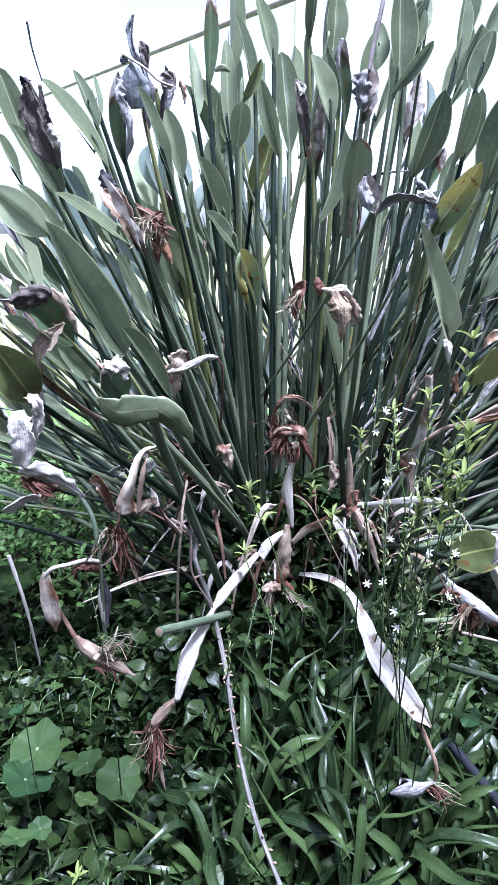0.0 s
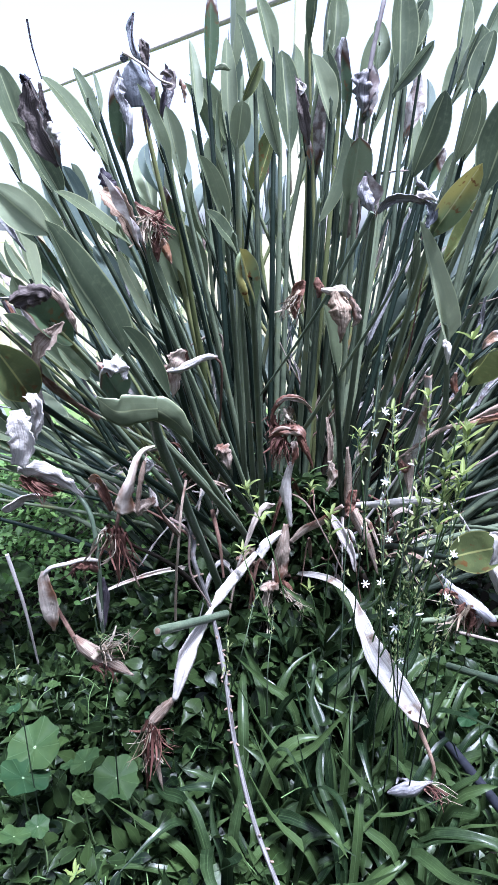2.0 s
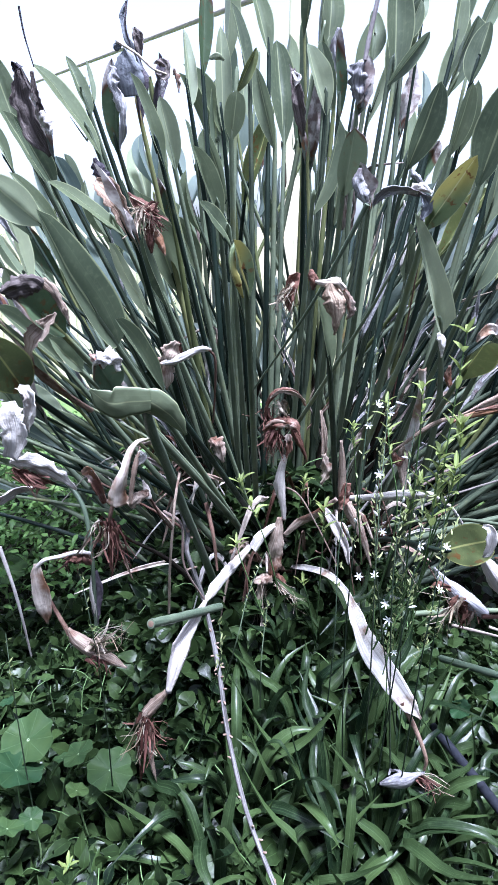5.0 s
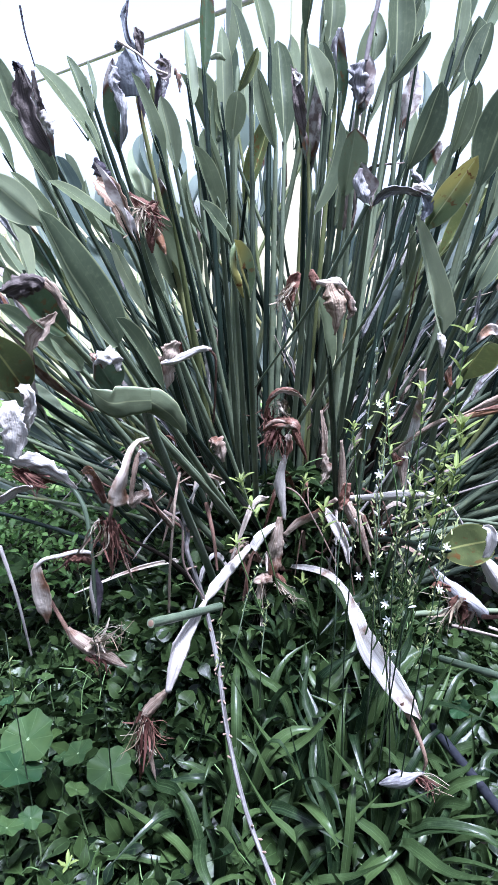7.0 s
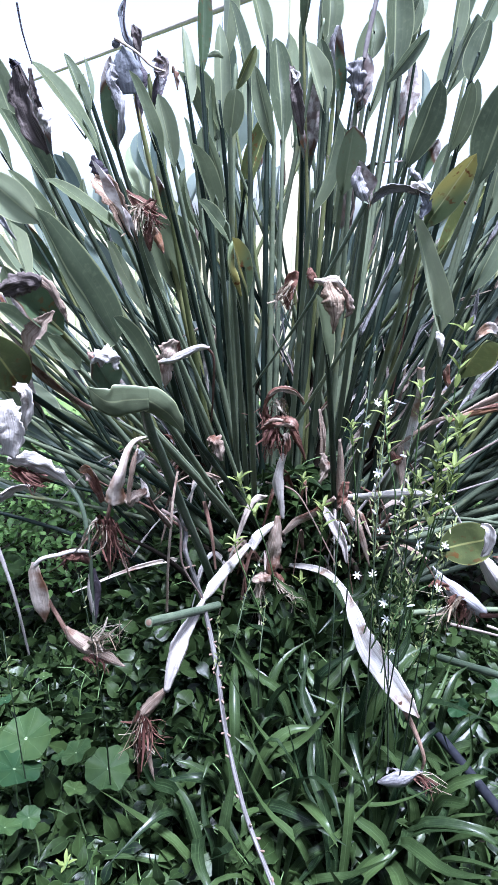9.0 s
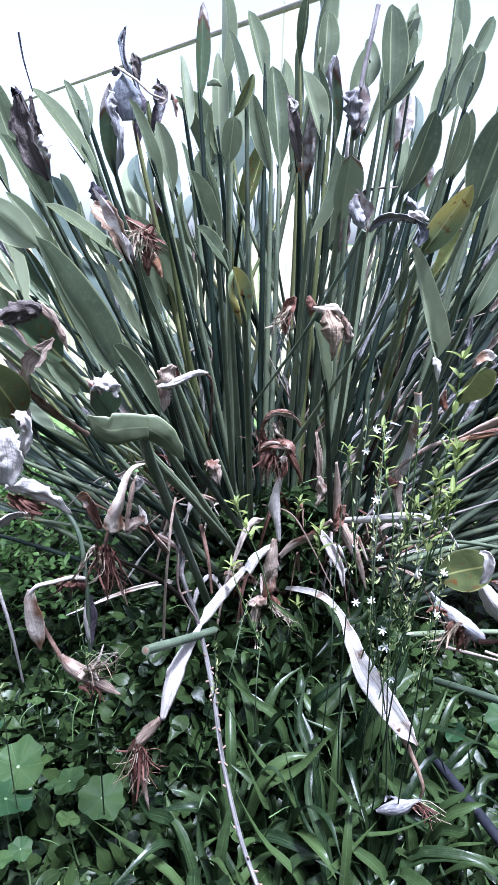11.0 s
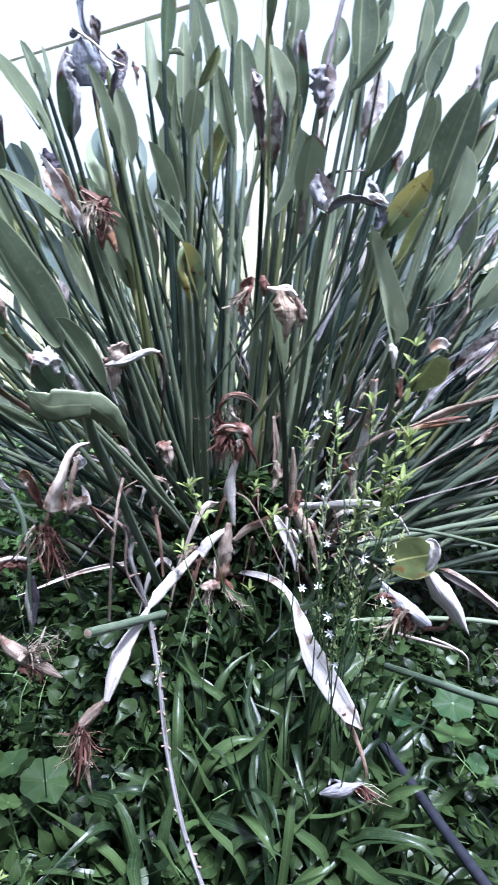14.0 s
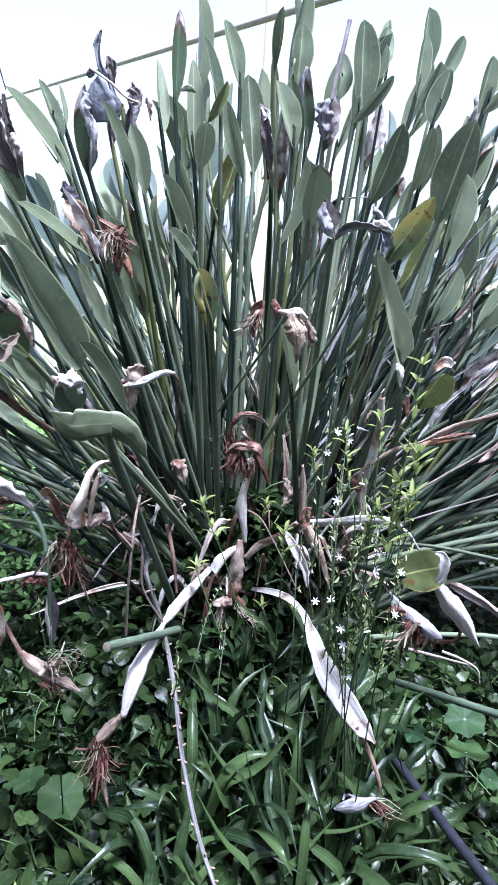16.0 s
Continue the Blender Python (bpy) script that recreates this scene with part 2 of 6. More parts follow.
PALE_WOOD = streak_mat("fence_cream_paint", (0.76, 0.66, 0.45), (0.88, 0.8, 0.6), (6, 2, 1), 0.7)
BEAM = streak_mat("beam_glare_paled", (0.3, 0.26, 0.25), (0.55, 0.49, 0.44), (8, 2, 1), 0.8)


def nasturtium_mat():
    m, nt, b = mat("nasturtium_leaf", 0.5)
    tc = nt.nodes.new("ShaderNodeTexCoord")
    b.inputs["Specular IOR Level"].default_value = 0.1
    ob = tc.outputs["Object"]
    sep = nt.nodes.new("ShaderNodeSeparateXYZ")
    nt.links.new(tc.outputs["UV"], sep.inputs[0])
    rnd = nt.nodes.new("ShaderNodeObjectInfo").outputs["Random"]
    f = math_node(nt, "ADD", math_node(nt, "MULTIPLY", rnd, 0.6), math_node(nt, "MULTIPLY", noise_tex(nt, ob, 30.0), 0.5))
    col = mix(nt, ramp(nt, f, 0.2, 0.95), (0.017, 0.042, 0.018), (0.052, 0.082, 0.026))
    ray = math_node(nt, "ABSOLUTE", math_node(nt, "SINE", math_node(nt, "MULTIPLY", sep.outputs[0], 28.3)))
    vein = math_node(nt, "SUBTRACT", 1.0, ramp(nt, ray, 0.03, 0.16))
    col = mix(nt, math_node(nt, "MULTIPLY", vein, 0.13), col, (0.17, 0.26, 0.13))
    hub = math_node(nt, "SUBTRACT", 1.0, ramp(nt, sep.outputs[1], 0.03, 0.07))
    col = mix(nt, hub, col, (0.4, 0.5, 0.3))
    nt.links.new(col, b.inputs["Base Color"])
    bump(nt, b, math_node(nt, "ADD", math_node(nt, "MULTIPLY", vein, -0.8), noise_tex(nt, ob, 80.0)), 0.4)
    leafy(nt, b, col, 0.15)
    return m


# Back blades: bluer copies of green and pale, sky glare put into the colour.
GREEN_HAZED = blade_mat("blade_green_hazed", (0.2012, 0.2438, 0.2133), (0.08289, 0.1146, 0.1066), (0.3, 0.35, 0.24), light=0.48, rough=0.4, margin=0.7, lines=0.2, gloss=0.38, island=True, midrib=0.65)
PALE_HAZED = blade_mat("blade_pale_hazed", (0.3148, 0.3615, 0.3352), (0.1632, 0.2099, 0.1968), (0.4, 0.44, 0.28), light=0.48, rough=0.42, margin=0.7, lines=0.2, gloss=0.38, island=True, midrib=0.65)
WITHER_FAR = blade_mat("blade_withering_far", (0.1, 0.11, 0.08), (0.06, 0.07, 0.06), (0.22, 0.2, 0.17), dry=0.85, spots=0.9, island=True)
# Back petioles: a darker copy of petiole_green.
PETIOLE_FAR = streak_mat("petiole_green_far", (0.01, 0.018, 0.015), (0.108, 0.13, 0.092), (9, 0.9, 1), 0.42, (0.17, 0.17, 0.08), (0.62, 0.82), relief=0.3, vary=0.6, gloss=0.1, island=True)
NASTURTIUM = nasturtium_mat()
for dull in (SOIL, LAWN):
    dull.node_tree.nodes["Principled BSDF"].inputs["Specular IOR Level"].default_value = 0.05

# ---- mesh helpers ----


def smooth(me):
    me.polygons.foreach_set("use_smooth", [True] * len(me.polygons))


class Build:
    """Collects vertices, faces and uv of one mesh."""

    def __init__(self):
        self.v, self.f, self.uv = [], [], []

    def grid(self, rows, closed=False, vscale=1.0):
        """rows: lists of points of one length, joined to a skin."""
        base, n, count = len(self.v), len(rows[0]), len(rows)
        for r in rows:
            self.v.extend(r)
        for i in range(count - 1):
            for j in range(n if closed else n - 1):
                k = (j + 1) % n
                self.f.append((base + i * n + j, base + i * n + k, base + (i + 1) * n + k, base + (i + 1) * n + j))
                d = n if closed else n - 1
                self.uv.append(((j / d, i * vscale / (count - 1)), ((j + 1) / d, i * vscale / (count - 1)), ((j + 1) / d, (i + 1) * vscale / (count - 1)), (j / d, (i + 1) * vscale / (count - 1))))

    def cap(self, ring, u=0.5, v=0.5):
        base = len(self.v)
        self.v.extend(ring)
        self.f.append(tuple(range(base, base + len(ring))))
        self.uv.append(tuple((u, v) for _ in ring))

    def mesh(self, name, material):
        me = bpy.data.meshes.new(name)
        me.from_pydata([tuple(p) for p in self.v], [], self.f)
        layer = me.uv_layers.new(name="uv")
        flat = [c for face in self.uv for p in face for c in p]
        layer.data.foreach_set("uv", flat)
        smooth(me)
        me.materials.append(material)
        return me


def part(name, build, material, parent, label=""):
    ob = new(name, build.mesh(name, material) if isinstance(build, Build) else build)
    ob.parent = parent
    return tagged(ob, label)


def thing(name, label, category, at=(0, 0, 0), group="", kind=""):
    ob = new(name)
    ob.location = at
    ob.empty_display_size = 0.05
    return tagged(ob, label, category, group, kind)


def spline(points, n):
    """n + 1 points on a smooth line through the given ones."""
    p = [Vector(q) for q in points]
    p = [2 * p[0] - p[1], *p, 2 * p[-1] - p[-2]]
    out, spans = [], len(p) - 3
    for i in range(n + 1):
        s = min(i / n * spans, spans - 1e-6)
        k = int(s)
        t = s - k
        a, b, c, d = p[k:k + 4]
        out.append(0.5 * (2 * b + (c - a) * t + (2 * a - 5 * b + 4 * c - d) * t * t + (3 * b - a - 3 * c + d) * t ** 3))
    return out


def frames(line, ref=(0.13, -0.9, 0.4)):
    """Tangent, normal and side along a line."""
    out, ref = [], Vector(ref)
    for i, p in enumerate(line):
        t = (line[min(i + 1, len(line) - 1)] - line[max(i - 1, 0)]).normalized()
        n = ref - t * ref.dot(t)
        if n.length < 1e-3:
            n = t.orthogonal()
        n.normalize()
        ref = n
        out.append((t, n, t.cross(n)))
    return out


def tube(build, line, radii, sides=7, flat=1.0, groove=0.0, caps=True, ref=(0.13, -0.9, 0.4)):
    rows = []
    for i, (p, (t, n, s)) in enumerate(zip(line, frames(line, ref))):
        r = radii(i / (len(line) - 1))
        ring = []
        for k in range(sides):
            a = 2 * math.pi * k / sides
            g = 1.0 - groove * max(0.0, math.cos(a)) ** 3
            ring.append(p + r * g * (math.cos(a) * n * flat + math.sin(a) * s))
        rows.append(ring)
    length = sum((line[i + 1] - line[i]).length for i in range(len(line) - 1))
    build.grid(rows, True, max(1.0, length * 12))
    if caps:
        build.cap(rows[0][::-1])
        build.cap(rows[-1])


def ribbon(build, line, width, across=4, cup=0.3, twist=0.0, turn=0.0, crumple=0.0, ref=(0.13, -0.9, 0.4), seed=0.0, vscale=1.0):
    """A leaf along a line: width(s) is its full breadth, cup lifts its margins, twist turns it along the way."""
    rows = []
    n_l = len(line)
    for i, (p, (t, n, s)) in enumerate(zip(line, frames(line, ref))):
        q = i / (n_l - 1)
        a = radians(turn + twist * q)
        nn, ss = n * math.cos(a) + s * math.sin(a), s * math.cos(a) - n * math.sin(a)
        w = width(q)
        row = []
        for j in range(across + 1):
            u = 2 * j / across - 1
            lift = cup * abs(u) ** 1.4 * w * 0.5
            if crumple:
                lift += crumple * w * noise.noise(Vector((q * 7 + seed, u * 1.5, seed * 3.1)))
            row.append(p + ss * (u * w * 0.5) + nn * lift)
        rows.append(row)
    build.grid(rows, False, vscale)


def mound(x, y):
    """Height of the soil: a low rise round the foot of the clump."""
    r = (2.2 * (x - 0.1) ** 2 + (y - 1.8) ** 2) / 0.43
    return 0.66 * math.exp(-r) + 0.012 * noise.noise(Vector((x * 5, y * 5, 0)))


# ---- ground ----
gb = Build()
xs = [-400, -40, -8, -3, -1.6] + [-1.2 + 0.08 * i for i in range(33)] + [1.9, 3, 8, 40, 400]
ys = [-400, -40, -8, -2, -0.4] + [0.2 + 0.08 * i for i in range(32)] + [3.2, 5, 9, 40, 400]
gb.grid([[Vector((x, y, mound(x, y))) for x in xs] for y in ys])
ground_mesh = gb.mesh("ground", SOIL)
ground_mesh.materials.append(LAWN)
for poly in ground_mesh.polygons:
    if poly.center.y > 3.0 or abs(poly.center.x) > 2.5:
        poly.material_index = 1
ground = tagged(new("ground", ground_mesh), "garden soil, near black for the shade under dense plants, bright lawn beyond", "ground", kind="structure")

# ---- unseen walls, added to close the place and block low skylight ----
WALL = streak_mat("block_wall_dark", (0.08, 0.078, 0.072), (0.15, 0.142, 0.13), (9, 9, 1), 0.9)


def plain_wall(name, a, b, height, label):
    """A wall 0.25 m thick from a to b."""
    a, b = Vector(a), Vector(b)
    out = (b - a).normalized().cross(Vector((0, 0, 1))) * 0.25
    wb = Build()
    ring = [a, b, b + out, a + out]
    rows = [[p + Vector((0, 0, height * k / 3)) for p in ring] for k in range(4)]
    wb.grid(rows, True, 4.0)
    wb.cap(rows[-1])
    return tagged(new(name, wb.mesh(name, WALL)), label, "wall", kind="structure")


plain_wall("wall_south", (-3.8, -3.5, 0), (3.8, -3.5, 0), 3.4, "unseen plain dark wall added behind the viewpoint to cut front skylight")
plain_wall("wall_west", (-3.8, 2.6, 0), (-3.8, -3.5, 0), 2.2, "unseen plain dark wall added at the side to block low skylight")
plain_wall("wall_east", (3.8, -3.5, 0), (3.8, 2.6, 0), 2.2, "unseen plain dark wall added at the side to block low skylight")

# ---- background: cream picket fence and a beam paled for glare ----


def box(build, c, size, rot=None):
    """A box with its edges cut off a little."""
    sx, sy, sz = (v * 0.5 for v in size)
    k = min(sx, sy, sz) * 0.25
    c = Vector(c)
    rot = rot or Matrix.Identity(3)
    ring = [(-sx + k, -sy), (sx - k, -sy), (sx, -sy + k), (sx, sy - k), (sx - k, sy), (-sx + k, sy), (-sx, sy - k), (-sx, -sy + k)]
    rows = [[c + rot @ Vector((x, y, z)) for x, y in ring] for z in (-sz, sz)]
    build.grid(rows, True, 4.0)
    build.cap(rows[0][::-1])
    build.cap(rows[1])


fence = thing("picket_fence", "cream painted picket fence in bright light beyond the plants", "fence", (-3.0, 5.2, 0))
for i in range(78):
    pb = Build()
    h = 1.36 + 0.012 * math.sin(i * 2.3)
    box(pb, (0, 0, h / 2), (0.098, 0.02, h))
    picket = part("picket", pb, PALE_WOOD, fence)
    picket.location = (-1.6 + i * 0.105, 0, 0)
for z in (0.35, 1.4):
    rb = Build()
    box(rb, (2.45, 0.04, z), (8.2, 0.05, 0.09))
    part("fence_rail", rb, PALE_WOOD, fence)

pergola = thing("pergola", "wooden beam on two added posts, paled and thinned for the white sky's glare", "pergola", (0, 0, 0))
pb = Build()
# Thinner towards the left end: sky glare put into the beam's shape and colour.
tube(pb, spline([(-4.404, 9.122, 2.700), (-1.542, 5.951, 2.700), (-0.036, 4.281, 2.700), (1.922, 2.111, 2.700)], 8), lambda s: 0.011 + 0.018 * s * s, 8)
part("beam", pb, BEAM, pergola)
for x, y, z in ((-4.359, 9.072, 2.670), (1.877, 2.161, 2.670)):
    pb = Build()
    box(pb, (x, y, z / 2), (0.1, 0.1, z))
    part("post", pb, BEAM, pergola)

pb = Build()
px, py, pz = 0.313, 6.200, 3.600
box(pb, (px, py, pz / 2), (0.17, 0.12, pz))
part("cream_post", pb, PALE_WOOD, pergola, "cream painted timber post")

# ---- the clump ----
clump = thing("bird_of_paradise_clump", "tall grey-green bird of paradise clump with many dry flowers", "plant", (0.1, 1.78, 0))
clump_inv = Matrix.Translation((-0.1, -1.78, 0))
LOOKS = {"green": GREEN, "pale": PALE, "olive": OLIVE, "yellow": YELLOW, "tipped": TIPPED, "nipped": NIPPED, "wither": WITHER, "dark": DRY_DARK}
LABELS = {"olive": "olive leaf blade with brown spots", "yellow": "yellowing leaf blade with brown spots", "tipped": "green leaf blade with a papery dry tip", "nipped": "green leaf blade with a brown withered rim",
          "wither": "withering grey leaf blade", "dark": "dead blackened leaf blade"}


def clump_part(name, build, material, parent=None, label=""):
    ob = part(name, build, material, parent or clump, label)
    if parent is None:
        ob.matrix_parent_inverse = clump_inv
    return ob


def blade_shape(s, belly, blunt):
    a = s ** belly
    w = math.sin(math.pi * min(a, 1.0)) ** (0.72 if s < 0.5 else 0.56) if 0 < a < 1 else 0.0
    if blunt:
        w = max(w, (1 - ((s - 0.5) / 0.5) ** 2.8) ** 0.5) if s > 0.5 else w
    return max(w, 0.1 if s < 0.9 else 0.012)


def stalk(tip, base, foot, width=0.06, twist=20, look_="green", fold=0.75, nod=0.0, curl=0.0, belly=1.05, blunt=False, thick=0.0092, bow=0.0, old=False, via=None, face=(0.05, -0.82, 0.57), into=None):
    """One leaf: a long petiole from the foot to the blade's base, and the paddle blade up to its tip."""
    tip, base, foot = Vector(tip), Vector(base), Vector(foot)
    d = (base - foot)
    mid = Vector(via) if via else (foot + base) * 0.5 + Vector((0, 0, bow * d.length))
    ax = tip - base
    length = ax.length
    ax.normalize()
    n = Vector(face)
    n = (n - ax * n.dot(ax)).normalized()
    side = ax.cross(n)
    tw = radians(twist)
    n, side = n * math.cos(tw) + side * math.sin(tw), side * math.cos(tw) - n * math.sin(tw)
    back = n * -0.0025
    reach = ax * length * (0.45 if curl == 0 else 0.25)
    line = spline([foot - Vector((0, 0, 0.05)), mid, base + back, base + reach * 0.4 + back * 1.6, base + reach + back], 20)
    pb = into["petiole"] if into else Build()
    tube(pb, line, lambda s: thick * (1.2 - 1.3 * s) if s < 0.5 else thick * (0.55 - 0.5 * ((s - 0.5) / 0.5) ** 0.7), 7, 1.0, 0.22)
    pet = None if into else clump_part("petiole", pb, PETIOLE_OLD if old or look_ == "dark" else PETIOLE)
    count = 14
    pts, p = [], base.copy()
    for i in range(count + 1):
        s = i / count
        pts.append(p.copy())
        ang = nod * (s - 0.5) + curl * max(0.0, (s - 0.68) / 0.32) ** 1.5
        p = p + (ax * math.cos(ang) + n * math.sin(ang)) * (length / count)
    rows = []
    ph = base.x * 31 + base.z * 17
    for i, p in enumerate(pts):
        s = i / count
        w = width * blade_shape(s, belly, blunt)
        if look_ in ("wither", "dark"):
            w *= 0.72
            a = (0.6 + 1.4 * abs(math.sin(ph))) * s
            n1, side1 = n * math.cos(a) + side * math.sin(a), side * math.cos(a) - n * math.sin(a)
        else:
            n1, side1 = n, side
        row = []
        for j in range(7):
            u = j / 3 - 1
            lift = (fold if n1 is n else 0.9) * abs(u) ** 1.05 * w * 0.5 + 0.10 * w * noise.noise(Vector((s * 3 + ph, u * 0.9, ph * 0.7)))
            if look_ in ("wither", "dark", "tipped"):
                k = 1.0 if look_ != "tipped" else max(0.0, (s - 0.55) / 0.45)
                lift += 0.42 * k * w * noise.noise(Vector((s * 4 + ph, u * 2.2, 3)))
            row.append(p + side1 * (u * 0.5 * w) + n1 * lift)
        rows.append(row)
    if into:
        into[look_].grid(rows)
        return None
    bb = Build()
    bb.grid(rows)
    clump_part("blade", bb, LOOKS[look_], pet, LABELS.get(look_, ""))
    return pet



def dry_leaf(points, width=0.03, material=DRY, turn=20, twist=60, crumple=0.2, cup=0.5, taper=0.6, name="dry_leaf", label="", ends=0.35, flare=False):
    """A shrivelled leaf or sheath that hangs along a line."""
    line = spline(points, 8 * (len(points) - 1))
    bb = Build()
    seed = points[0][0] * 13 + points[0][2] * 7
    ribbon(bb, line, lambda s: width * (ends + (1 - ends) * (s if flare else math.sin(math.pi * s ** taper) ** 0.8)) * (1 + (0.02 if name == "blade" else 0.18) * noise.noise(Vector((s * 9, seed, 0)))),
           6, cup, twist, turn, crumple, seed=seed)
    me = bb.mesh(name, material)
    ob = clump_part(name, me, material, None, label)
    sol = ob.modifiers.new("thickness", "SOLIDIFY")
    sol.thickness = 0.0012
    return ob


def husk(points, widths, material, turn=20, twist=40, cup=0.5, crumple=0.2, ragged=0.12, name="dry_leaf", label=""):
    """A dry papery leaf or open sheath along a line: widths along the way, margins that curl up, creases and a torn edge."""
    n = 9 * (len(points) - 1)
    line = spline(points, n)
    seed = points[0][0] * 13 + points[0][2] * 7
    rows = []
    for i, (p, (t, nn, ss)) in enumerate(zip(line, frames(line))):
        q = i / n
        f = q * (len(widths) - 1)
        k = min(int(f), len(widths) - 2)
        g = f - k
        g = g * g * (3 - 2 * g)
        w = widths[k] * (1 - g) + widths[k + 1] * g
        a = radians(turn + twist * (q - 0.5))
        up, side = nn * math.cos(a) + ss * math.sin(a), ss * math.cos(a) - nn * math.sin(a)
        row = []
        for j in range(9):
            u = j / 4 - 1
            edge = 1 + ragged * abs(u) * (1.6 * noise.noise(Vector((q * 11, seed, u))) + 0.9 * noise.noise(Vector((q * 31, seed + 4, u))))
            lift = cup * w * 0.5 * abs(u) ** 1.8
            lift += crumple * w * (0.7 * noise.noise(Vector((q * 5 + seed, u * 1.6, seed * 3.1))) + 0.45 * noise.noise(Vector((q * 4 + seed, u * 5, seed))))
            row.append(p + side * (u * 0.5 * w * edge) - up * lift * (-1 if math.sin(seed * 5) < -0.5 and name == "dry_leaf" else 1))
        rows.append(row)
    bb = Build()
    bb.grid(rows)
    ob = clump_part(name, bb, material, None, label)
    sol = ob.modifiers.new("thickness", "SOLIDIFY")
    sol.thickness = 0.0009
    return ob


def dry_stem(points, radius=0.005, material=PETIOLE_DRY, name="dry_stem", label="", taper=0.5, sides=7, cap_label=""):
    line = spline(points, 6 * (len(points) - 1))
    pb = Build()
    seed = points[0][0] * 9
    tube(pb, line, lambda s: radius * (1 - (1 - taper) * s) * (1 + 0.12 * noise.noise(Vector((s * 14, seed, 1)))), sides, 1.0, 0.2)
    ob = clump_part(name, pb, material, None, label)
    if name == "cut_petiole":
        end, d = Vector(points[0]), (Vector(points[0]) - Vector(points[1])).normalized()
        cb = Build()
        tube(cb, [end, end + d * 0.0015], lambda s: radius * 0.62, sides)
        clump_part("cut_end", cb, DRY_BROWN, ob, "brown dried cut end")
    if label.startswith("long"):
        r = random.Random(5)
        lb = Build()
        for i in range(46):
            p = line[r.randrange(3, len(line) - 4)]
            d = Vector((r.gauss(0, 1), r.gauss(-0.3, 0.6), r.uniform(-0.4, 0.8))).normalized()
            q = p + d * radius * 1.1
            tube(lb, [p, q, q + d * 0.004, q + d * r.uniform(0.005, 0.007)], lambda s: 0.0008 + 0.0016 * math.sin(math.pi * s), 5)
        tagged(clump_part("bud_spray", lb, DRY_TAN, ob, "small dry buds along the stalk"), kind="stuff")
    return ob


def fibres(centre, down, count=26, length=0.09, spread=0.6, material=FIBRE, parent=None, thick=0.001, seed=1):
    """A tuft of dry threads."""
    rng = random.Random(seed)
    bb = Build()
    c, d = Vector(centre), Vector(down).normalized()
    for _ in range(int(count * 1.6)):
        v = Vector((rng.gauss(0, 1), rng.gauss(0, 1), rng.gauss(0, 1))) * spread
        ln = length * rng.uniform(0.45, 1.15)
        a = (d + v * 0.6).normalized()
        b = (d * 0.8 + v * 0.2 + Vector((rng.gauss(0, 0.45), rng.gauss(0, 0.45), rng.gauss(-0.25, 0.4)))).normalized()
        start = c + Vector((rng.gauss(0, 1), rng.gauss(0, 1), rng.gauss(0, 1))) * 0.006
        line = spline([start, start + a * ln * 0.5, start + a * ln * 0.5 + b * ln * 0.5], 5)
        if rng.random() < 0.3:
            ribbon(bb, line, lambda s: 0.008 * (1 - s * 0.7), 2, 0.5, 120, rng.uniform(0, 180))
        else:
            r = thick * rng.uniform(0.6, 1.5)
            tube(bb, line, lambda s: r * (1 - 0.6 * s), 4, caps=False)
    return tagged(clump_part("fibre_tuft", bb, material, parent, "tuft of dry rust-brown threads"), kind="stuff")


def pod(points, radius=0.016, material=DRY, label="dry beaked flower sheath", tuft=None, tuft_n=28, tuft_len=0.09, pale=False, spread=0.6):
    """A dry spindle-shaped flower sheath along a line, with its tuft of threads."""
    line = spline(points, 14)
    bb = Build()
    seed = points[0][0] * 11
    rows = []
    for i, (p, (t, n, s)) in enumerate(zip(line, frames(line))):
        q = i / 14
        r = radius * (0.2 + 0.8 * math.sin(math.pi * q ** 1.45) ** 1.2)
        ring = []
        for k in range(10):
            a = 2 * math.pi * k / 10
            w = 1 + 0.22 * noise.noise(Vector((q * 5, math.cos(a) * 2, math.sin(a) * 2 + seed))) + 0.08 * math.cos(5 * a)
            ring.append(p + r * w * (math.cos(a) * n * 0.75 + math.sin(a) * s))
        rows.append(ring)
    bb.grid(rows, True, 2.0)
    bb.cap(rows[0][::-1])
    bb.cap(rows[-1])
    ob = clump_part("flower_sheath", bb, material, None, label)
    r = random.Random(int(abs(seed) * 1000))
    for _ in range(2):
        a, b = line[r.randrange(5, 9)], line[-1]
        v = Vector((r.gauss(0, 1), r.gauss(0, 1), r.gauss(0, 1))) * radius
        fb = Build()
        ribbon(fb, spline([a + v * 0.4, (a + b) / 2 + v * 1.1, b + (b - a) * r.uniform(-0.5, -0.1) + v * r.uniform(0.6, 1.4)], 8),
               lambda s: radius * (0.15 + 0.6 * math.sin(math.pi * min(0.98, s * 0.9 + 0.08))), 4, 0.9, r.uniform(-90, 90), r.uniform(0, 180), 0.3, seed=r.random() * 9)
        clump_part("sepal", fb, DRY_BROWN if r.random() < 0.45 else material, ob)
    if tuft:
        fibres(tuft[0], tuft[1], tuft_n, tuft_len, spread, FIBRE, ob, seed=int(abs(seed) * 100))
        if pale:
            fibres(tuft[0], tuft[1], tuft_n // 2, tuft_len * 1.5, spread * 1.1, FIBRE_PALE, ob, thick=0.0008, seed=int(abs(seed) * 100) + 1)
    return ob



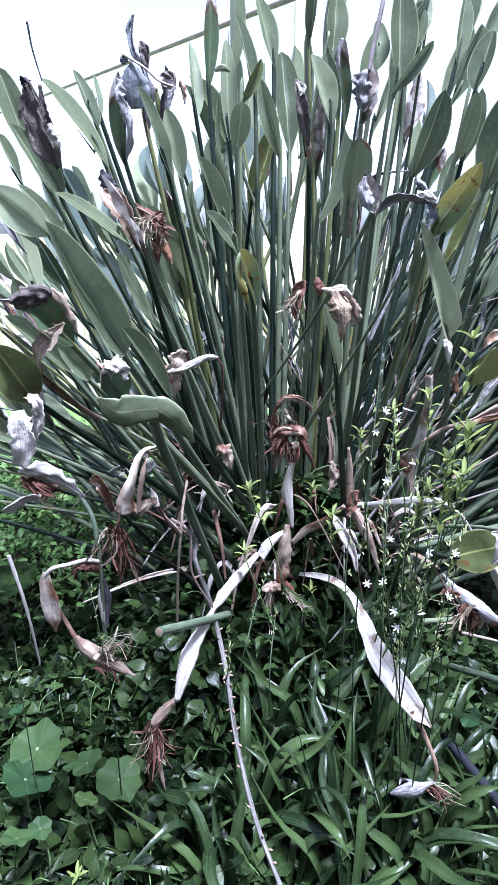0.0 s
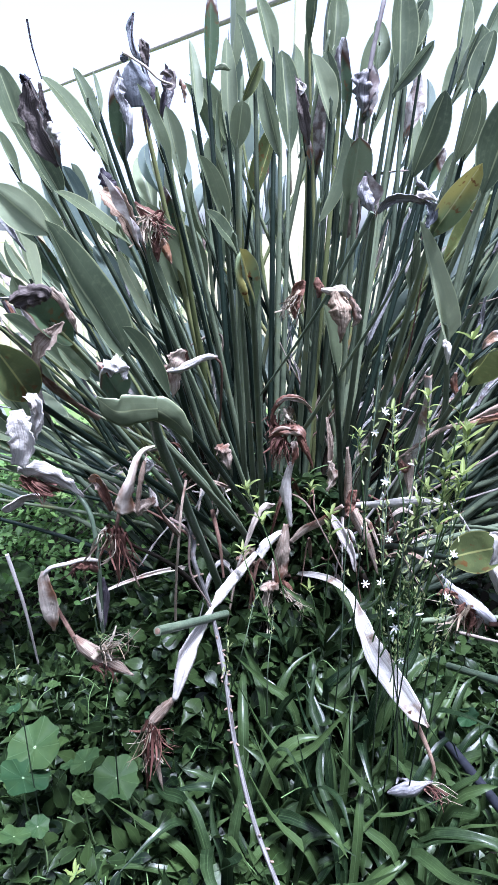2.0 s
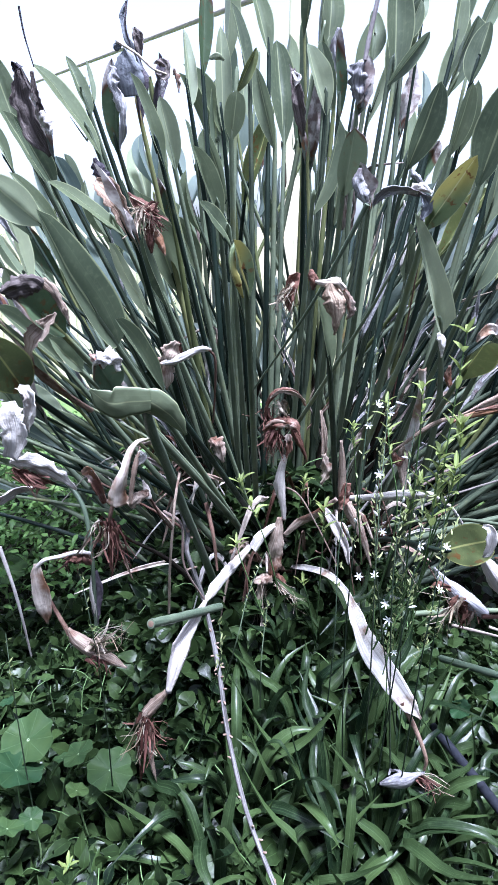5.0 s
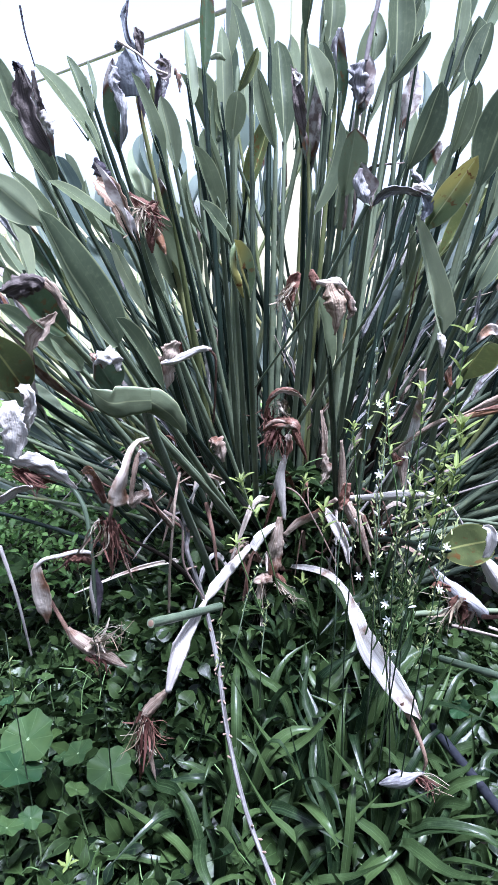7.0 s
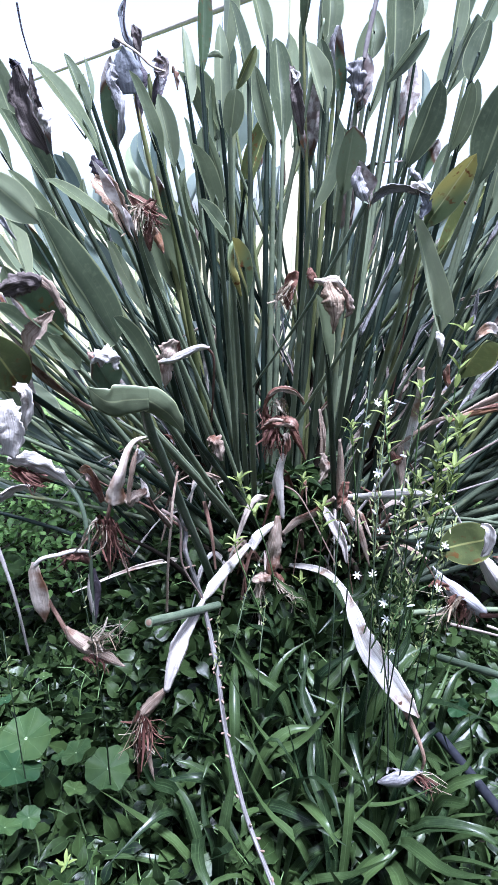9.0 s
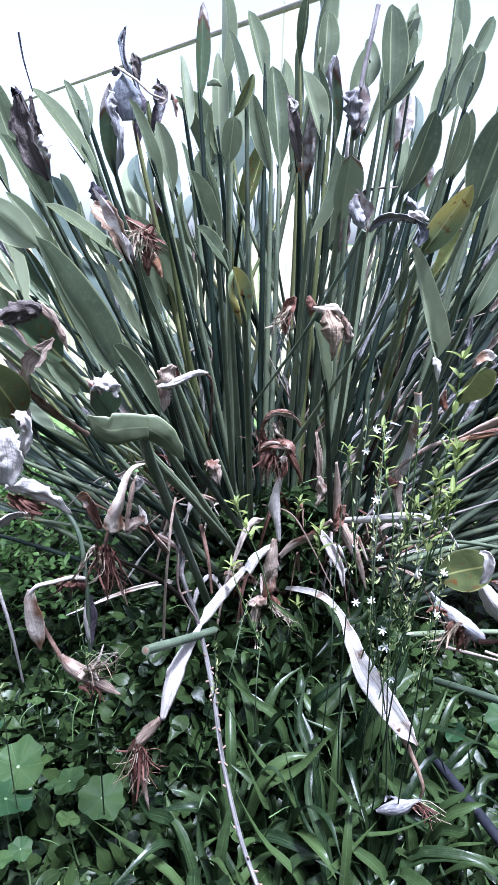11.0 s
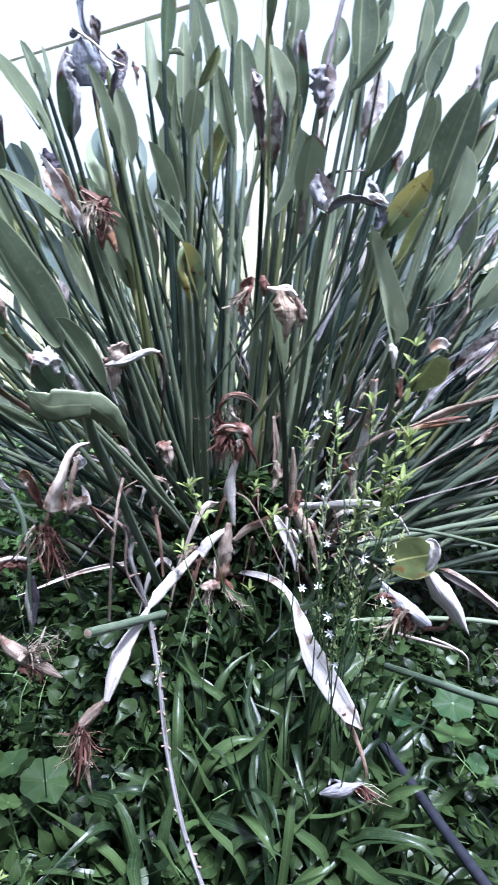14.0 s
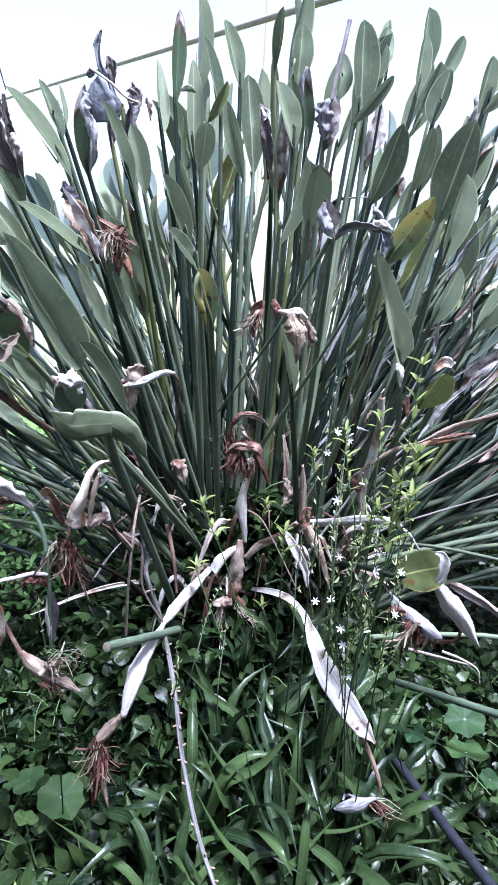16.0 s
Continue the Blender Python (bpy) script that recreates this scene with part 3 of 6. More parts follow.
# leaves that stand out of the clump
stalk((-0.436, 1.500, 1.765), (-0.313, 1.533, 1.597), (0.127, 1.674, 0.280), 0.066, 48, 'green', via=(-0.040, 1.620, 0.794))
stalk((-0.472, 1.280, 1.539), (-0.387, 1.327, 1.453), (0.161, 1.701, 0.280), 0.07, -25, 'pale', via=(-0.133, 1.500, 0.920))
stalk((-0.253, 0.930, 1.475), (-0.192, 1.078, 1.267), (0.146, 1.807, 0.280), 0.074, 30, 'green', via=(0.026, 1.550, 0.641), nod=0.25, belly=0.66, thick=0.0095)
stalk((-0.468, 1.500, 1.768), (-0.412, 1.520, 1.578), (0.150, 1.711, 0.280), 0.041, 20, 'wither', via=(-0.117, 1.620, 0.908))
stalk((-0.491, 1.460, 1.672), (-0.426, 1.490, 1.539), (0.091, 1.733, 0.280), 0.049, 30, 'green', via=(-0.149, 1.620, 0.875))
stalk((-0.560, 1.590, 1.806), (-0.505, 1.589, 1.629), (0.123, 1.643, 0.280), 0.057, 10, 'green', via=(-0.149, 1.620, 0.875))
stalk((-0.278, 1.536, 1.784), (-0.276, 1.552, 1.600), (0.071, 1.733, 0.280), 0.045, -30, 'tipped', via=(-0.145, 1.620, 1.109))
stalk((-0.242, 1.590, 1.823), (-0.231, 1.593, 1.674), (0.048, 1.651, 0.280), 0.049, 15, 'dark', via=(-0.101, 1.620, 1.035), curl=0.6)
stalk((-0.218, 1.420, 1.735), (-0.162, 1.459, 1.566), (0.089, 1.723, 0.280), 0.045, 45, 'green', via=(-0.009, 1.620, 0.795))
stalk((-0.175, 1.500, 1.709), (-0.147, 1.520, 1.571), (0.104, 1.704, 0.280), 0.045, 20, 'pale', via=(-0.010, 1.620, 0.878))
stalk((-0.090, 1.350, 1.601), (-0.039, 1.404, 1.455), (0.028, 1.792, 0.280), 0.049, 30, 'green', via=(-0.002, 1.620, 0.812))
stalk((-0.074, 1.300, 1.500), (-0.013, 1.345, 1.413), (0.049, 1.828, 0.280), 0.045, 40, 'green', via=(0.022, 1.620, 0.779))
stalk((-0.037, 1.714, 1.938), (0.011, 1.695, 1.757), (0.055, 1.640, 0.280), 0.041, 35, 'green', via=(0.033, 1.620, 1.038))
stalk((-0.100, 1.765, 2.005), (-0.104, 1.733, 1.792), (0.014, 1.640, 0.280), 0.037, 20, 'tipped', via=(-0.042, 1.620, 1.005))
stalk((0.007, 1.816, 2.006), (0.053, 1.783, 1.847), (0.071, 1.640, 0.280), 0.049, 20, 'green', via=(0.062, 1.620, 1.039))
stalk((0.071, 1.900, 1.909), (0.097, 1.822, 1.659), (0.088, 1.640, 0.280), 0.072, 10, 'green', via=(0.093, 1.620, 1.009))
stalk((0.023, 1.644, 1.793), (0.070, 1.638, 1.626), (0.086, 1.640, 0.280), 0.041, -30, 'green', via=(0.077, 1.620, 1.039))
stalk((-0.013, 1.500, 1.721), (-0.025, 1.515, 1.630), (0.004, 1.739, 0.280), 0.045, 10, 'green', via=(-0.012, 1.620, 1.006), fold=0.3, blunt=True)
stalk((0.023, 1.680, 1.841), (-0.022, 1.671, 1.747), (-0.032, 1.640, 0.280), 0.029, 50, 'olive', via=(-0.027, 1.620, 1.037))
stalk((0.092, 1.460, 1.761), (0.133, 1.497, 1.583), (0.177, 1.773, 0.280), 0.041, 35, 'wither', via=(0.153, 1.620, 1.010))
stalk((0.135, 1.644, 1.841), (0.185, 1.636, 1.698), (0.149, 1.640, 0.280), 0.06, 20, 'pale', via=(0.167, 1.620, 1.010))
stalk((0.173, 1.714, 1.864), (0.207, 1.693, 1.713), (0.136, 1.640, 0.280), 0.041, -20, 'green', via=(0.173, 1.620, 1.041), old=True)
stalk((0.188, 1.536, 1.845), (0.206, 1.551, 1.678), (0.187, 1.693, 0.280), 0.033, 30, 'tipped', via=(0.197, 1.620, 1.011), curl=0.8)
stalk((0.204, 1.850, 2.019), (0.196, 1.814, 1.865), (0.139, 1.640, 0.280), 0.057, 15, 'green', via=(0.166, 1.620, 1.041))
stalk((0.191, 1.400, 1.657), (0.151, 1.457, 1.481), (0.127, 1.817, 0.280), 0.045, 50, 'pale', via=(0.140, 1.620, 0.947), nod=-0.4)
stalk((0.214, 1.340, 1.634), (0.206, 1.389, 1.517), (0.194, 1.884, 0.280), 0.056, 10, 'nipped', via=(0.201, 1.620, 0.948), blunt=True)
stalk((0.347, 1.782, 2.016), (0.354, 1.746, 1.793), (0.208, 1.640, 0.280), 0.072, 10, 'green', via=(0.265, 1.620, 0.886))
stalk((0.413, 1.680, 1.876), (0.327, 1.681, 1.768), (0.181, 1.640, 0.280), 0.033, 40, 'green', via=(0.246, 1.620, 0.950))
stalk((0.395, 1.460, 1.735), (0.351, 1.494, 1.577), (0.193, 1.726, 0.280), 0.062, 25, 'green', via=(0.265, 1.620, 0.886))
stalk((0.470, 1.500, 1.741), (0.445, 1.520, 1.608), (0.229, 1.702, 0.280), 0.041, 20, 'green', via=(0.326, 1.620, 0.887))
stalk((0.415, 1.816, 1.976), (0.375, 1.797, 1.872), (0.146, 1.640, 0.280), 0.041, 20, 'green', via=(0.255, 1.620, 1.043))
stalk((0.511, 1.816, 2.006), (0.496, 1.782, 1.854), (0.145, 1.640, 0.280), 0.041, 20, 'green', via=(0.313, 1.620, 1.045))
stalk((0.309, 1.200, 1.484), (0.410, 1.300, 1.260), (0.400, 1.691, 0.280), 0.072, 15, 'pale', via=(0.449, 1.420, 0.965), belly=0.42, fold=0.5)
stalk((0.434, 1.100, 1.298), (0.424, 1.197, 1.193), (0.350, 2.004, 0.280), 0.062, 12, 'olive', via=(0.396, 1.500, 0.858), curl=1.4)
stalk((0.006, 0.980, 1.440), (0.027, 1.058, 1.347), (0.063, 1.913, 0.280), 0.037, 35, 'yellow', via=(0.047, 1.550, 0.744))
stalk((0.144, 1.150, 1.346), (0.186, 1.243, 1.195), (0.332, 1.795, 0.280), 0.037, 20, 'green', via=(0.240, 1.450, 0.860))
stalk((-0.158, 0.930, 1.333), (-0.112, 1.048, 1.197), (0.211, 1.842, 0.280), 0.049, 45, 'green', via=(0.072, 1.500, 0.687), fold=0.6)
husk([(-0.105, 0.895, 1.224), (-0.135, 0.885, 1.224), (-0.161, 0.878, 1.224), (-0.186, 0.875, 1.244)], [0.0335, 0.0414, 0.0483, 0.0345, 0.0046], GREEN, -28, -10, 0.1, 0.05, 0.0, name='blade', label='green leaf blade folded over its rib')
husk([(-0.126, 0.900, 1.228), (-0.098, 0.902, 1.215), (-0.077, 0.910, 1.194), (-0.059, 0.920, 1.165)], [0.0233, 0.0419, 0.0389, 0.0259, 0.0048], GREEN, 34, 14, 0.3, 0.06, 0.0, name='blade', label='folded half of a green leaf blade')
stalk((-0.313, 0.930, 1.371), (-0.260, 1.020, 1.293), (0.167, 1.925, 0.280), 0.07, 10, 'tipped', via=(-0.033, 1.500, 0.766), curl=1.0)
stalk((-0.335, 0.900, 1.313), (-0.313, 0.971, 1.213), (0.147, 1.943, 0.280), 0.066, 10, 'olive', via=(-0.063, 1.500, 0.716))
stalk((-0.194, 0.920, 1.287), (-0.177, 0.989, 1.212), (0.144, 1.933, 0.280), 0.049, 10, 'tipped', via=(-0.003, 1.500, 0.718), curl=1.2, blunt=True)
stalk((-0.313, 1.100, 1.272), (-0.279, 1.156, 1.204), (0.196, 1.926, 0.280), 0.049, 20, 'green', via=(-0.036, 1.550, 0.742))
stalk((-0.371, 1.340, 1.533), (-0.242, 1.410, 1.431), (0.147, 1.815, 0.280), 0.045, 40, 'green', via=(-0.041, 1.620, 0.844))
stalk((-0.214, 1.080, 1.547), (-0.169, 1.195, 1.406), (-0.074, 1.987, 0.280), 0.041, 35, 'wither', via=(-0.132, 1.500, 0.980))
dry_stem([(-0.117, 0.905, 1.218), (-0.116, 0.950, 1.161), (-0.107, 1.030, 1.069), (-0.093, 1.120, 0.950), (-0.072, 1.220, 0.808), (-0.052, 1.320, 0.665)], 0.0082, PETIOLE_LIGHT, name='petiole', taper=1.15)
stalk((0.445, 0.980, 0.974), (0.363, 1.000, 0.937), (0.310, 2.050, 0.280), 0.074, 0, 'olive', via=(0.344, 1.450, 0.706), fold=0.12, blunt=True, face=(-0.1, -0.95, 0.25))
stalk((0.504, 1.340, 1.727), (0.475, 1.399, 1.540), (0.199, 1.819, 0.280), 0.078, -25, 'green', via=(0.343, 1.600, 0.947), old=False)
stalk((0.471, 1.250, 1.621), (0.472, 1.322, 1.465), (0.356, 1.913, 0.280), 0.06, 15, 'pale', via=(0.414, 1.620, 0.877))
stalk((0.388, 1.150, 1.571), (0.340, 1.241, 1.457), (0.301, 1.995, 0.280), 0.049, 20, 'yellow', via=(0.321, 1.620, 0.875))
stalk((0.485, 1.250, 1.459), (0.469, 1.326, 1.340), (0.344, 1.987, 0.280), 0.045, 15, 'pale', via=(0.414, 1.620, 0.877))
stalk((0.627, 1.250, 1.489), (0.573, 1.347, 1.331), (0.400, 1.872, 0.280), 0.066, 15, 'pale', via=(0.485, 1.620, 0.795))
stalk((0.653, 1.714, 1.940), (0.628, 1.700, 1.809), (0.298, 1.640, 0.280), 0.045, 20, 'green', via=(0.460, 1.620, 1.038))
stalk((0.711, 1.765, 2.003), (0.678, 1.746, 1.869), (0.323, 1.640, 0.280), 0.049, 30, 'pale', via=(0.490, 1.620, 1.039))
stalk((0.715, 1.680, 1.891), (0.638, 1.688, 1.808), (0.348, 1.640, 0.280), 0.033, 30, 'green', via=(0.490, 1.620, 1.039))
stalk((0.491, 1.536, 1.753), (0.470, 1.553, 1.611), (0.309, 1.706, 0.280), 0.037, 20, 'green', via=(0.399, 1.620, 1.037))
stalk((0.585, 1.590, 1.828), (0.564, 1.595, 1.729), (0.349, 1.646, 0.280), 0.041, 20, 'wither', via=(0.460, 1.620, 1.038))
stalk((0.396, 1.850, 1.994), (0.383, 1.814, 1.840), (0.300, 1.640, 0.280), 0.049, 20, 'green', via=(0.339, 1.620, 1.035))
stalk((-0.399, 1.620, 1.806), (-0.346, 1.600, 1.686), (0.050, 1.720, 0.280), 0.034, 30, 'green', via=(-0.148, 1.660, 1.013), belly=0.80)
stalk((-0.366, 1.660, 1.808), (-0.348, 1.640, 1.715), (0.060, 1.720, 0.280), 0.020, 60, 'pale', via=(-0.144, 1.680, 1.028), belly=0.90)
stalk((-0.242, 1.700, 1.800), (-0.211, 1.660, 1.685), (0.070, 1.740, 0.280), 0.031, 50, 'green', via=(-0.070, 1.700, 1.012), belly=0.80)
stalk((-0.064, 1.750, 1.899), (-0.054, 1.700, 1.672), (0.090, 1.740, 0.280), 0.042, 15, 'pale', via=(0.018, 1.720, 1.006), belly=0.90)
stalk((-0.155, 1.780, 1.901), (-0.133, 1.720, 1.725), (0.080, 1.760, 0.280), 0.036, 40, 'pale', via=(-0.027, 1.740, 1.032), belly=0.80)
stalk((0.170, 1.800, 1.884), (0.205, 1.760, 1.767), (0.130, 1.760, 0.280), 0.036, 30, 'green', via=(0.167, 1.760, 1.053), belly=0.90)
stalk((0.302, 1.800, 1.949), (0.298, 1.760, 1.834), (0.160, 1.760, 0.280), 0.050, 20, 'green', via=(0.229, 1.760, 1.087), belly=0.90)
stalk((0.551, 1.700, 1.902), (0.517, 1.680, 1.775), (0.250, 1.760, 0.280), 0.055, -30, 'green', via=(0.384, 1.720, 1.057), belly=0.80)
stalk((0.431, 1.900, 2.039), (0.402, 1.860, 1.919), (0.200, 1.760, 0.280), 0.054, 20, 'pale', via=(0.301, 1.810, 1.129), belly=0.90)
stalk((-0.448, 1.400, 1.654), (-0.395, 1.450, 1.530), (0.060, 1.700, 0.280), 0.045, 20, 'green', via=(-0.168, 1.575, 0.935), belly=0.80)

# dry leaves, sheaths and dead flowers
husk([(0.125, 1.500, 0.599), (0.183, 1.420, 0.642), (0.225, 1.350, 0.668), (0.258, 1.300, 0.658), (0.273, 1.250, 0.641), (0.295, 1.180, 0.608), (0.323, 1.110, 0.592), (0.357, 1.060, 0.564), (0.383, 1.030, 0.543)], [0.0079, 0.0151, 0.0169, 0.0137, 0.0188, 0.0361, 0.0526, 0.0497, 0.0375, 0.0054], HUSK_WHITE, -34, 24, 0.3, 0.12, 0.06, label='long bleached white papery dry leaf')
dry_stem([(0.350, 1.060, 0.555), (0.379, 1.040, 0.505), (0.400, 1.020, 0.454), (0.400, 1.020, 0.422)], 0.006, DRY_BROWN)
dry_stem([(0.229, 1.220, 1.497), (0.197, 1.250, 1.422), (0.135, 1.320, 1.287), (0.033, 1.500, 1.085)], 0.005, PETIOLE_LIGHT, name='flower_stalk')
dry_stem([(0.107, 1.500, 0.941), (0.175, 1.400, 1.101), (0.249, 1.250, 1.300), (0.300, 1.150, 1.454)], 0.0065, PETIOLE, taper=0.25, name='flower_stalk')
stalk((0.229, 1.340, 1.575), (0.258, 1.375, 1.483), (0.269, 1.888, 0.280), 0.045, 20, 'wither', via=(0.263, 1.620, 0.918))
stalk((0.258, 1.536, 1.796), (0.244, 1.549, 1.686), (0.247, 1.683, 0.280), 0.055, 20, 'wither', via=(0.246, 1.620, 0.950))
dry_stem([(-0.235, 1.500, 1.875), (-0.239, 1.500, 1.828), (-0.227, 1.520, 1.789)], 0.0025, DRY_DARK)
stalk((-0.179, 1.536, 1.796), (-0.192, 1.543, 1.692), (0.003, 1.686, 0.280), 0.045, 20, 'dark', via=(-0.087, 1.620, 0.941))
dry_stem([(-0.108, 1.170, 0.944), (-0.091, 1.160, 0.873), (-0.089, 1.140, 0.838), (-0.055, 1.135, 0.726), (-0.021, 1.050, 0.639), (0.003, 0.970, 0.550), (0.043, 0.880, 0.459), (0.094, 0.800, 0.389), (0.121, 0.745, 0.364)], 0.0056, STALK_GREY, name='flower_stalk', label='long grey-pink dry flower stalk', taper=0.75)
dry_stem([(-0.130, 0.950, 0.809), (-0.087, 1.050, 0.755), (-0.026, 1.180, 0.688)], 0.0085, PETIOLE_LIGHT, name='cut_petiole', label='green leaf stalk cut off short', taper=1.0, sides=10)
husk([(0.336, 1.300, 1.005), (0.410, 1.270, 1.078), (0.459, 1.250, 1.103), (0.515, 1.230, 1.140), (0.556, 1.200, 1.172), (0.645, 1.160, 1.225), (0.704, 1.120, 1.269)], [0.0062, 0.0125, 0.0150, 0.0212, 0.0150, 0.0112, 0.0087], HUSK_TAN, 40, 30, 0.9, 0.2, 0.15, label="long tan dry flower stalk lying over the leaves")
husk([(0.432, 1.240, 1.094), (0.482, 1.220, 1.118), (0.550, 1.200, 1.140)], [0.0050, 0.0137, 0.0150, 0.0087], SHEATH, 30, 30, 0.7, 0.25, 0.15)
husk([(0.471, 1.225, 1.123), (0.510, 1.210, 1.136), (0.545, 1.200, 1.149)], [0.0037, 0.0100, 0.0037], HUSK_RED, 30, 30, 0.7, 0.25, 0.15)
dry_stem([(0.548, 1.420, 0.378), (0.627, 1.300, 0.435), (0.708, 1.220, 0.463), (0.771, 1.160, 0.490)], 0.0095, PETIOLE_LIGHT, name='cut_petiole', label='green leaf stalk with a black cut end', taper=1.0, sides=10)
dry_stem([(0.287, 1.600, 0.635), (0.440, 1.520, 0.726), (0.565, 1.400, 0.798), (0.770, 1.250, 0.827)], 0.007, PETIOLE, name='petiole')
dry_stem([(0.559, 1.400, 0.497), (0.661, 1.250, 0.566)], 0.005)
dry_leaf([(0.552, 1.200, 0.810), (0.622, 1.140, 0.790), (0.699, 1.100, 0.736)], 0.018, DRY, 30, 60)
dry_stem([(0.481, 1.060, 0.764), (0.520, 1.060, 0.769), (0.529, 1.060, 0.809)], 0.005, DRY_BROWN)
husk([(0.448, 1.050, 0.927), (0.466, 1.040, 0.896), (0.490, 1.035, 0.867), (0.523, 1.035, 0.828), (0.561, 1.040, 0.767)], [0.0115, 0.0177, 0.0281, 0.0417, 0.0313, 0.0021], HUSK_WHITE, 0, 10, 1.0, 0.12, 0.06, name="flower_sheath", label="white papery spindle-shaped dry sheath")
pod([(0.402, 1.020, 0.416), (0.362, 1.020, 0.396), (0.317, 1.030, 0.370)], 0.0155, HUSK_GREY, tuft=((0.390, 1.020, 0.400), (0.034, -0.020, 0.006)), tuft_n=10, tuft_len=0.05, pale=True)
pod([(-0.271, 1.000, 0.919), (-0.252, 1.000, 0.908), (-0.238, 1.000, 0.892)], 0.01, DRY_BROWN, tuft=((-0.261, 1.000, 0.913), (-0.022, 0.000, -0.023)), tuft_n=14, tuft_len=0.05)
dry_stem([(-0.400, 1.000, 0.922), (-0.381, 1.000, 0.817), (-0.377, 1.020, 0.677)], 0.004, DRY)
dry_stem([(-0.305, 1.060, 1.036), (-0.273, 1.040, 1.014), (-0.250, 1.020, 0.978), (-0.239, 1.000, 0.895), (-0.241, 1.000, 0.766)], 0.0051, PETIOLE_LIGHT, taper=0.7)
dry_stem([(-0.136, 1.150, 0.926), (-0.098, 1.130, 0.906), (-0.094, 1.120, 0.824), (-0.055, 1.130, 0.738)], 0.0035, DRY)
dry_stem([(-0.382, 1.300, 1.808), (-0.377, 1.300, 1.766), (-0.365, 1.300, 1.717)], 0.002, DRY_DARK)
dry_stem([(-0.071, 1.350, 0.852), (-0.051, 1.320, 0.780), (-0.041, 1.300, 0.703)], 0.006, DRY_BROWN)
dry_leaf([(-0.351, 0.900, 1.056), (-0.323, 0.920, 1.071), (-0.295, 0.940, 1.066)], 0.022, DRY, 60, 30)
dry_leaf([(0.249, 1.300, 1.248), (0.297, 1.320, 1.379), (0.307, 1.330, 1.411)], 0.012, HUSK_GREY, 10, 60)
dry_leaf([(0.210, 1.400, 0.821), (0.258, 1.360, 0.753), (0.268, 1.330, 0.710)], 0.022, DRY, 10, 60)
# folded edges and shreds among the highest leaves
husk([(0.199, 1.600, 1.861), (0.191, 1.600, 1.824), (0.198, 1.600, 1.787), (0.215, 1.600, 1.744)], [0.0074, 0.0205, 0.0233, 0.0072], HUSK_GREY, 40, 60, 0.7, 0.3, 0.2)
husk([(-0.370, 1.300, 1.711), (-0.367, 1.300, 1.681), (-0.359, 1.300, 1.658), (-0.349, 1.300, 1.631)], [0.0049, 0.0085, 0.0109, 0.0170, 0.0072], HUSK_DARK, 20, 80, 0.7, 0.3, 0.3)
husk([(-0.351, 1.280, 1.646), (-0.345, 1.280, 1.624), (-0.337, 1.280, 1.606)], [0.0072, 0.0238, 0.0190, 0.0059], HUSK_WHITE, 20, 60, 0.6, 0.4, 0.3)
# white torn sheet and the broken flower below it
husk([(-0.293, 0.860, 1.228), (-0.289, 0.855, 1.206), (-0.288, 0.855, 1.177), (-0.298, 0.860, 1.145)], [0.0177, 0.0307, 0.0357, 0.0298, 0.0207], HUSK_WHITE, 8, 20, 0.3, 0.12, 0.25, label='white papery torn dry leaf')
husk([(-0.294, 0.900, 1.238), (-0.273, 0.880, 1.236), (-0.269, 0.880, 1.216), (-0.279, 0.885, 1.191), (-0.281, 0.890, 1.176)], [0.0086, 0.0155, 0.0203, 0.0158, 0.0061], HUSK_WHITE, 15, 60, 0.5, 0.3, 0.3)
husk([(-0.315, 0.890, 1.128), (-0.286, 0.900, 1.120), (-0.265, 0.920, 1.099), (-0.240, 0.950, 1.058)], [0.0101, 0.0279, 0.0297, 0.0194, 0.0053], HUSK_WHITE, 35, 20, 0.5, 0.3, 0.3)
husk([(-0.319, 0.905, 1.111), (-0.293, 0.910, 1.096), (-0.264, 0.930, 1.078)], [0.0065, 0.0220, 0.0155, 0.0026], HUSK_RED, 40, 40, 0.5, 0.35, 0.3)
fibres((-0.306, 0.900, 1.103), (0.039, 0.020, -0.031), 22, 0.045, 0.35, FIBRE, thick=0.0010, seed=301)
husk([(-0.337, 0.900, 1.063), (-0.324, 0.920, 1.066), (-0.307, 0.940, 1.062)], [0.0092, 0.0133, 0.0107, 0.0054], HUSK_WHITE, 50, 20, 0.3)
# curled dead leaf on its withered stalk
husk([(-0.247, 0.950, 1.336), (-0.261, 0.948, 1.320), (-0.274, 0.945, 1.306), (-0.285, 0.945, 1.289), (-0.291, 0.950, 1.266)], [0.0031, 0.0137, 0.0275, 0.0288, 0.0164, 0.0089], HUSK_TAN, 10, 25, 0.7, 0.3, 0.3, label='curled brown dead leaf')
dry_stem([(-0.291, 0.952, 1.272), (-0.292, 0.960, 1.252), (-0.283, 0.990, 1.222), (-0.260, 1.030, 1.186), (-0.238, 1.060, 1.157)], 0.0035, DRY_BROWN, taper=1.5)
husk([(-0.290, 0.955, 1.256), (-0.278, 0.985, 1.224), (-0.254, 1.030, 1.183)], [0.0051, 0.0146, 0.0146, 0.0041], HUSK_TAN, 70, 30, 0.6, 0.3)
# olive leaf with a crumpled white end
husk([(-0.187, 0.905, 1.278), (-0.171, 0.900, 1.282), (-0.158, 0.900, 1.276), (-0.152, 0.905, 1.262)], [0.0117, 0.0256, 0.0232, 0.0082], HUSK_WHITE, 30, 60, 0.6, 0.5, 0.35)
husk([(-0.192, 0.910, 1.286), (-0.181, 0.905, 1.278), (-0.175, 0.905, 1.265)], [0.0035, 0.0129, 0.0082, 0.0023], HUSK_RED, 20, 60, 0.6, 0.4)
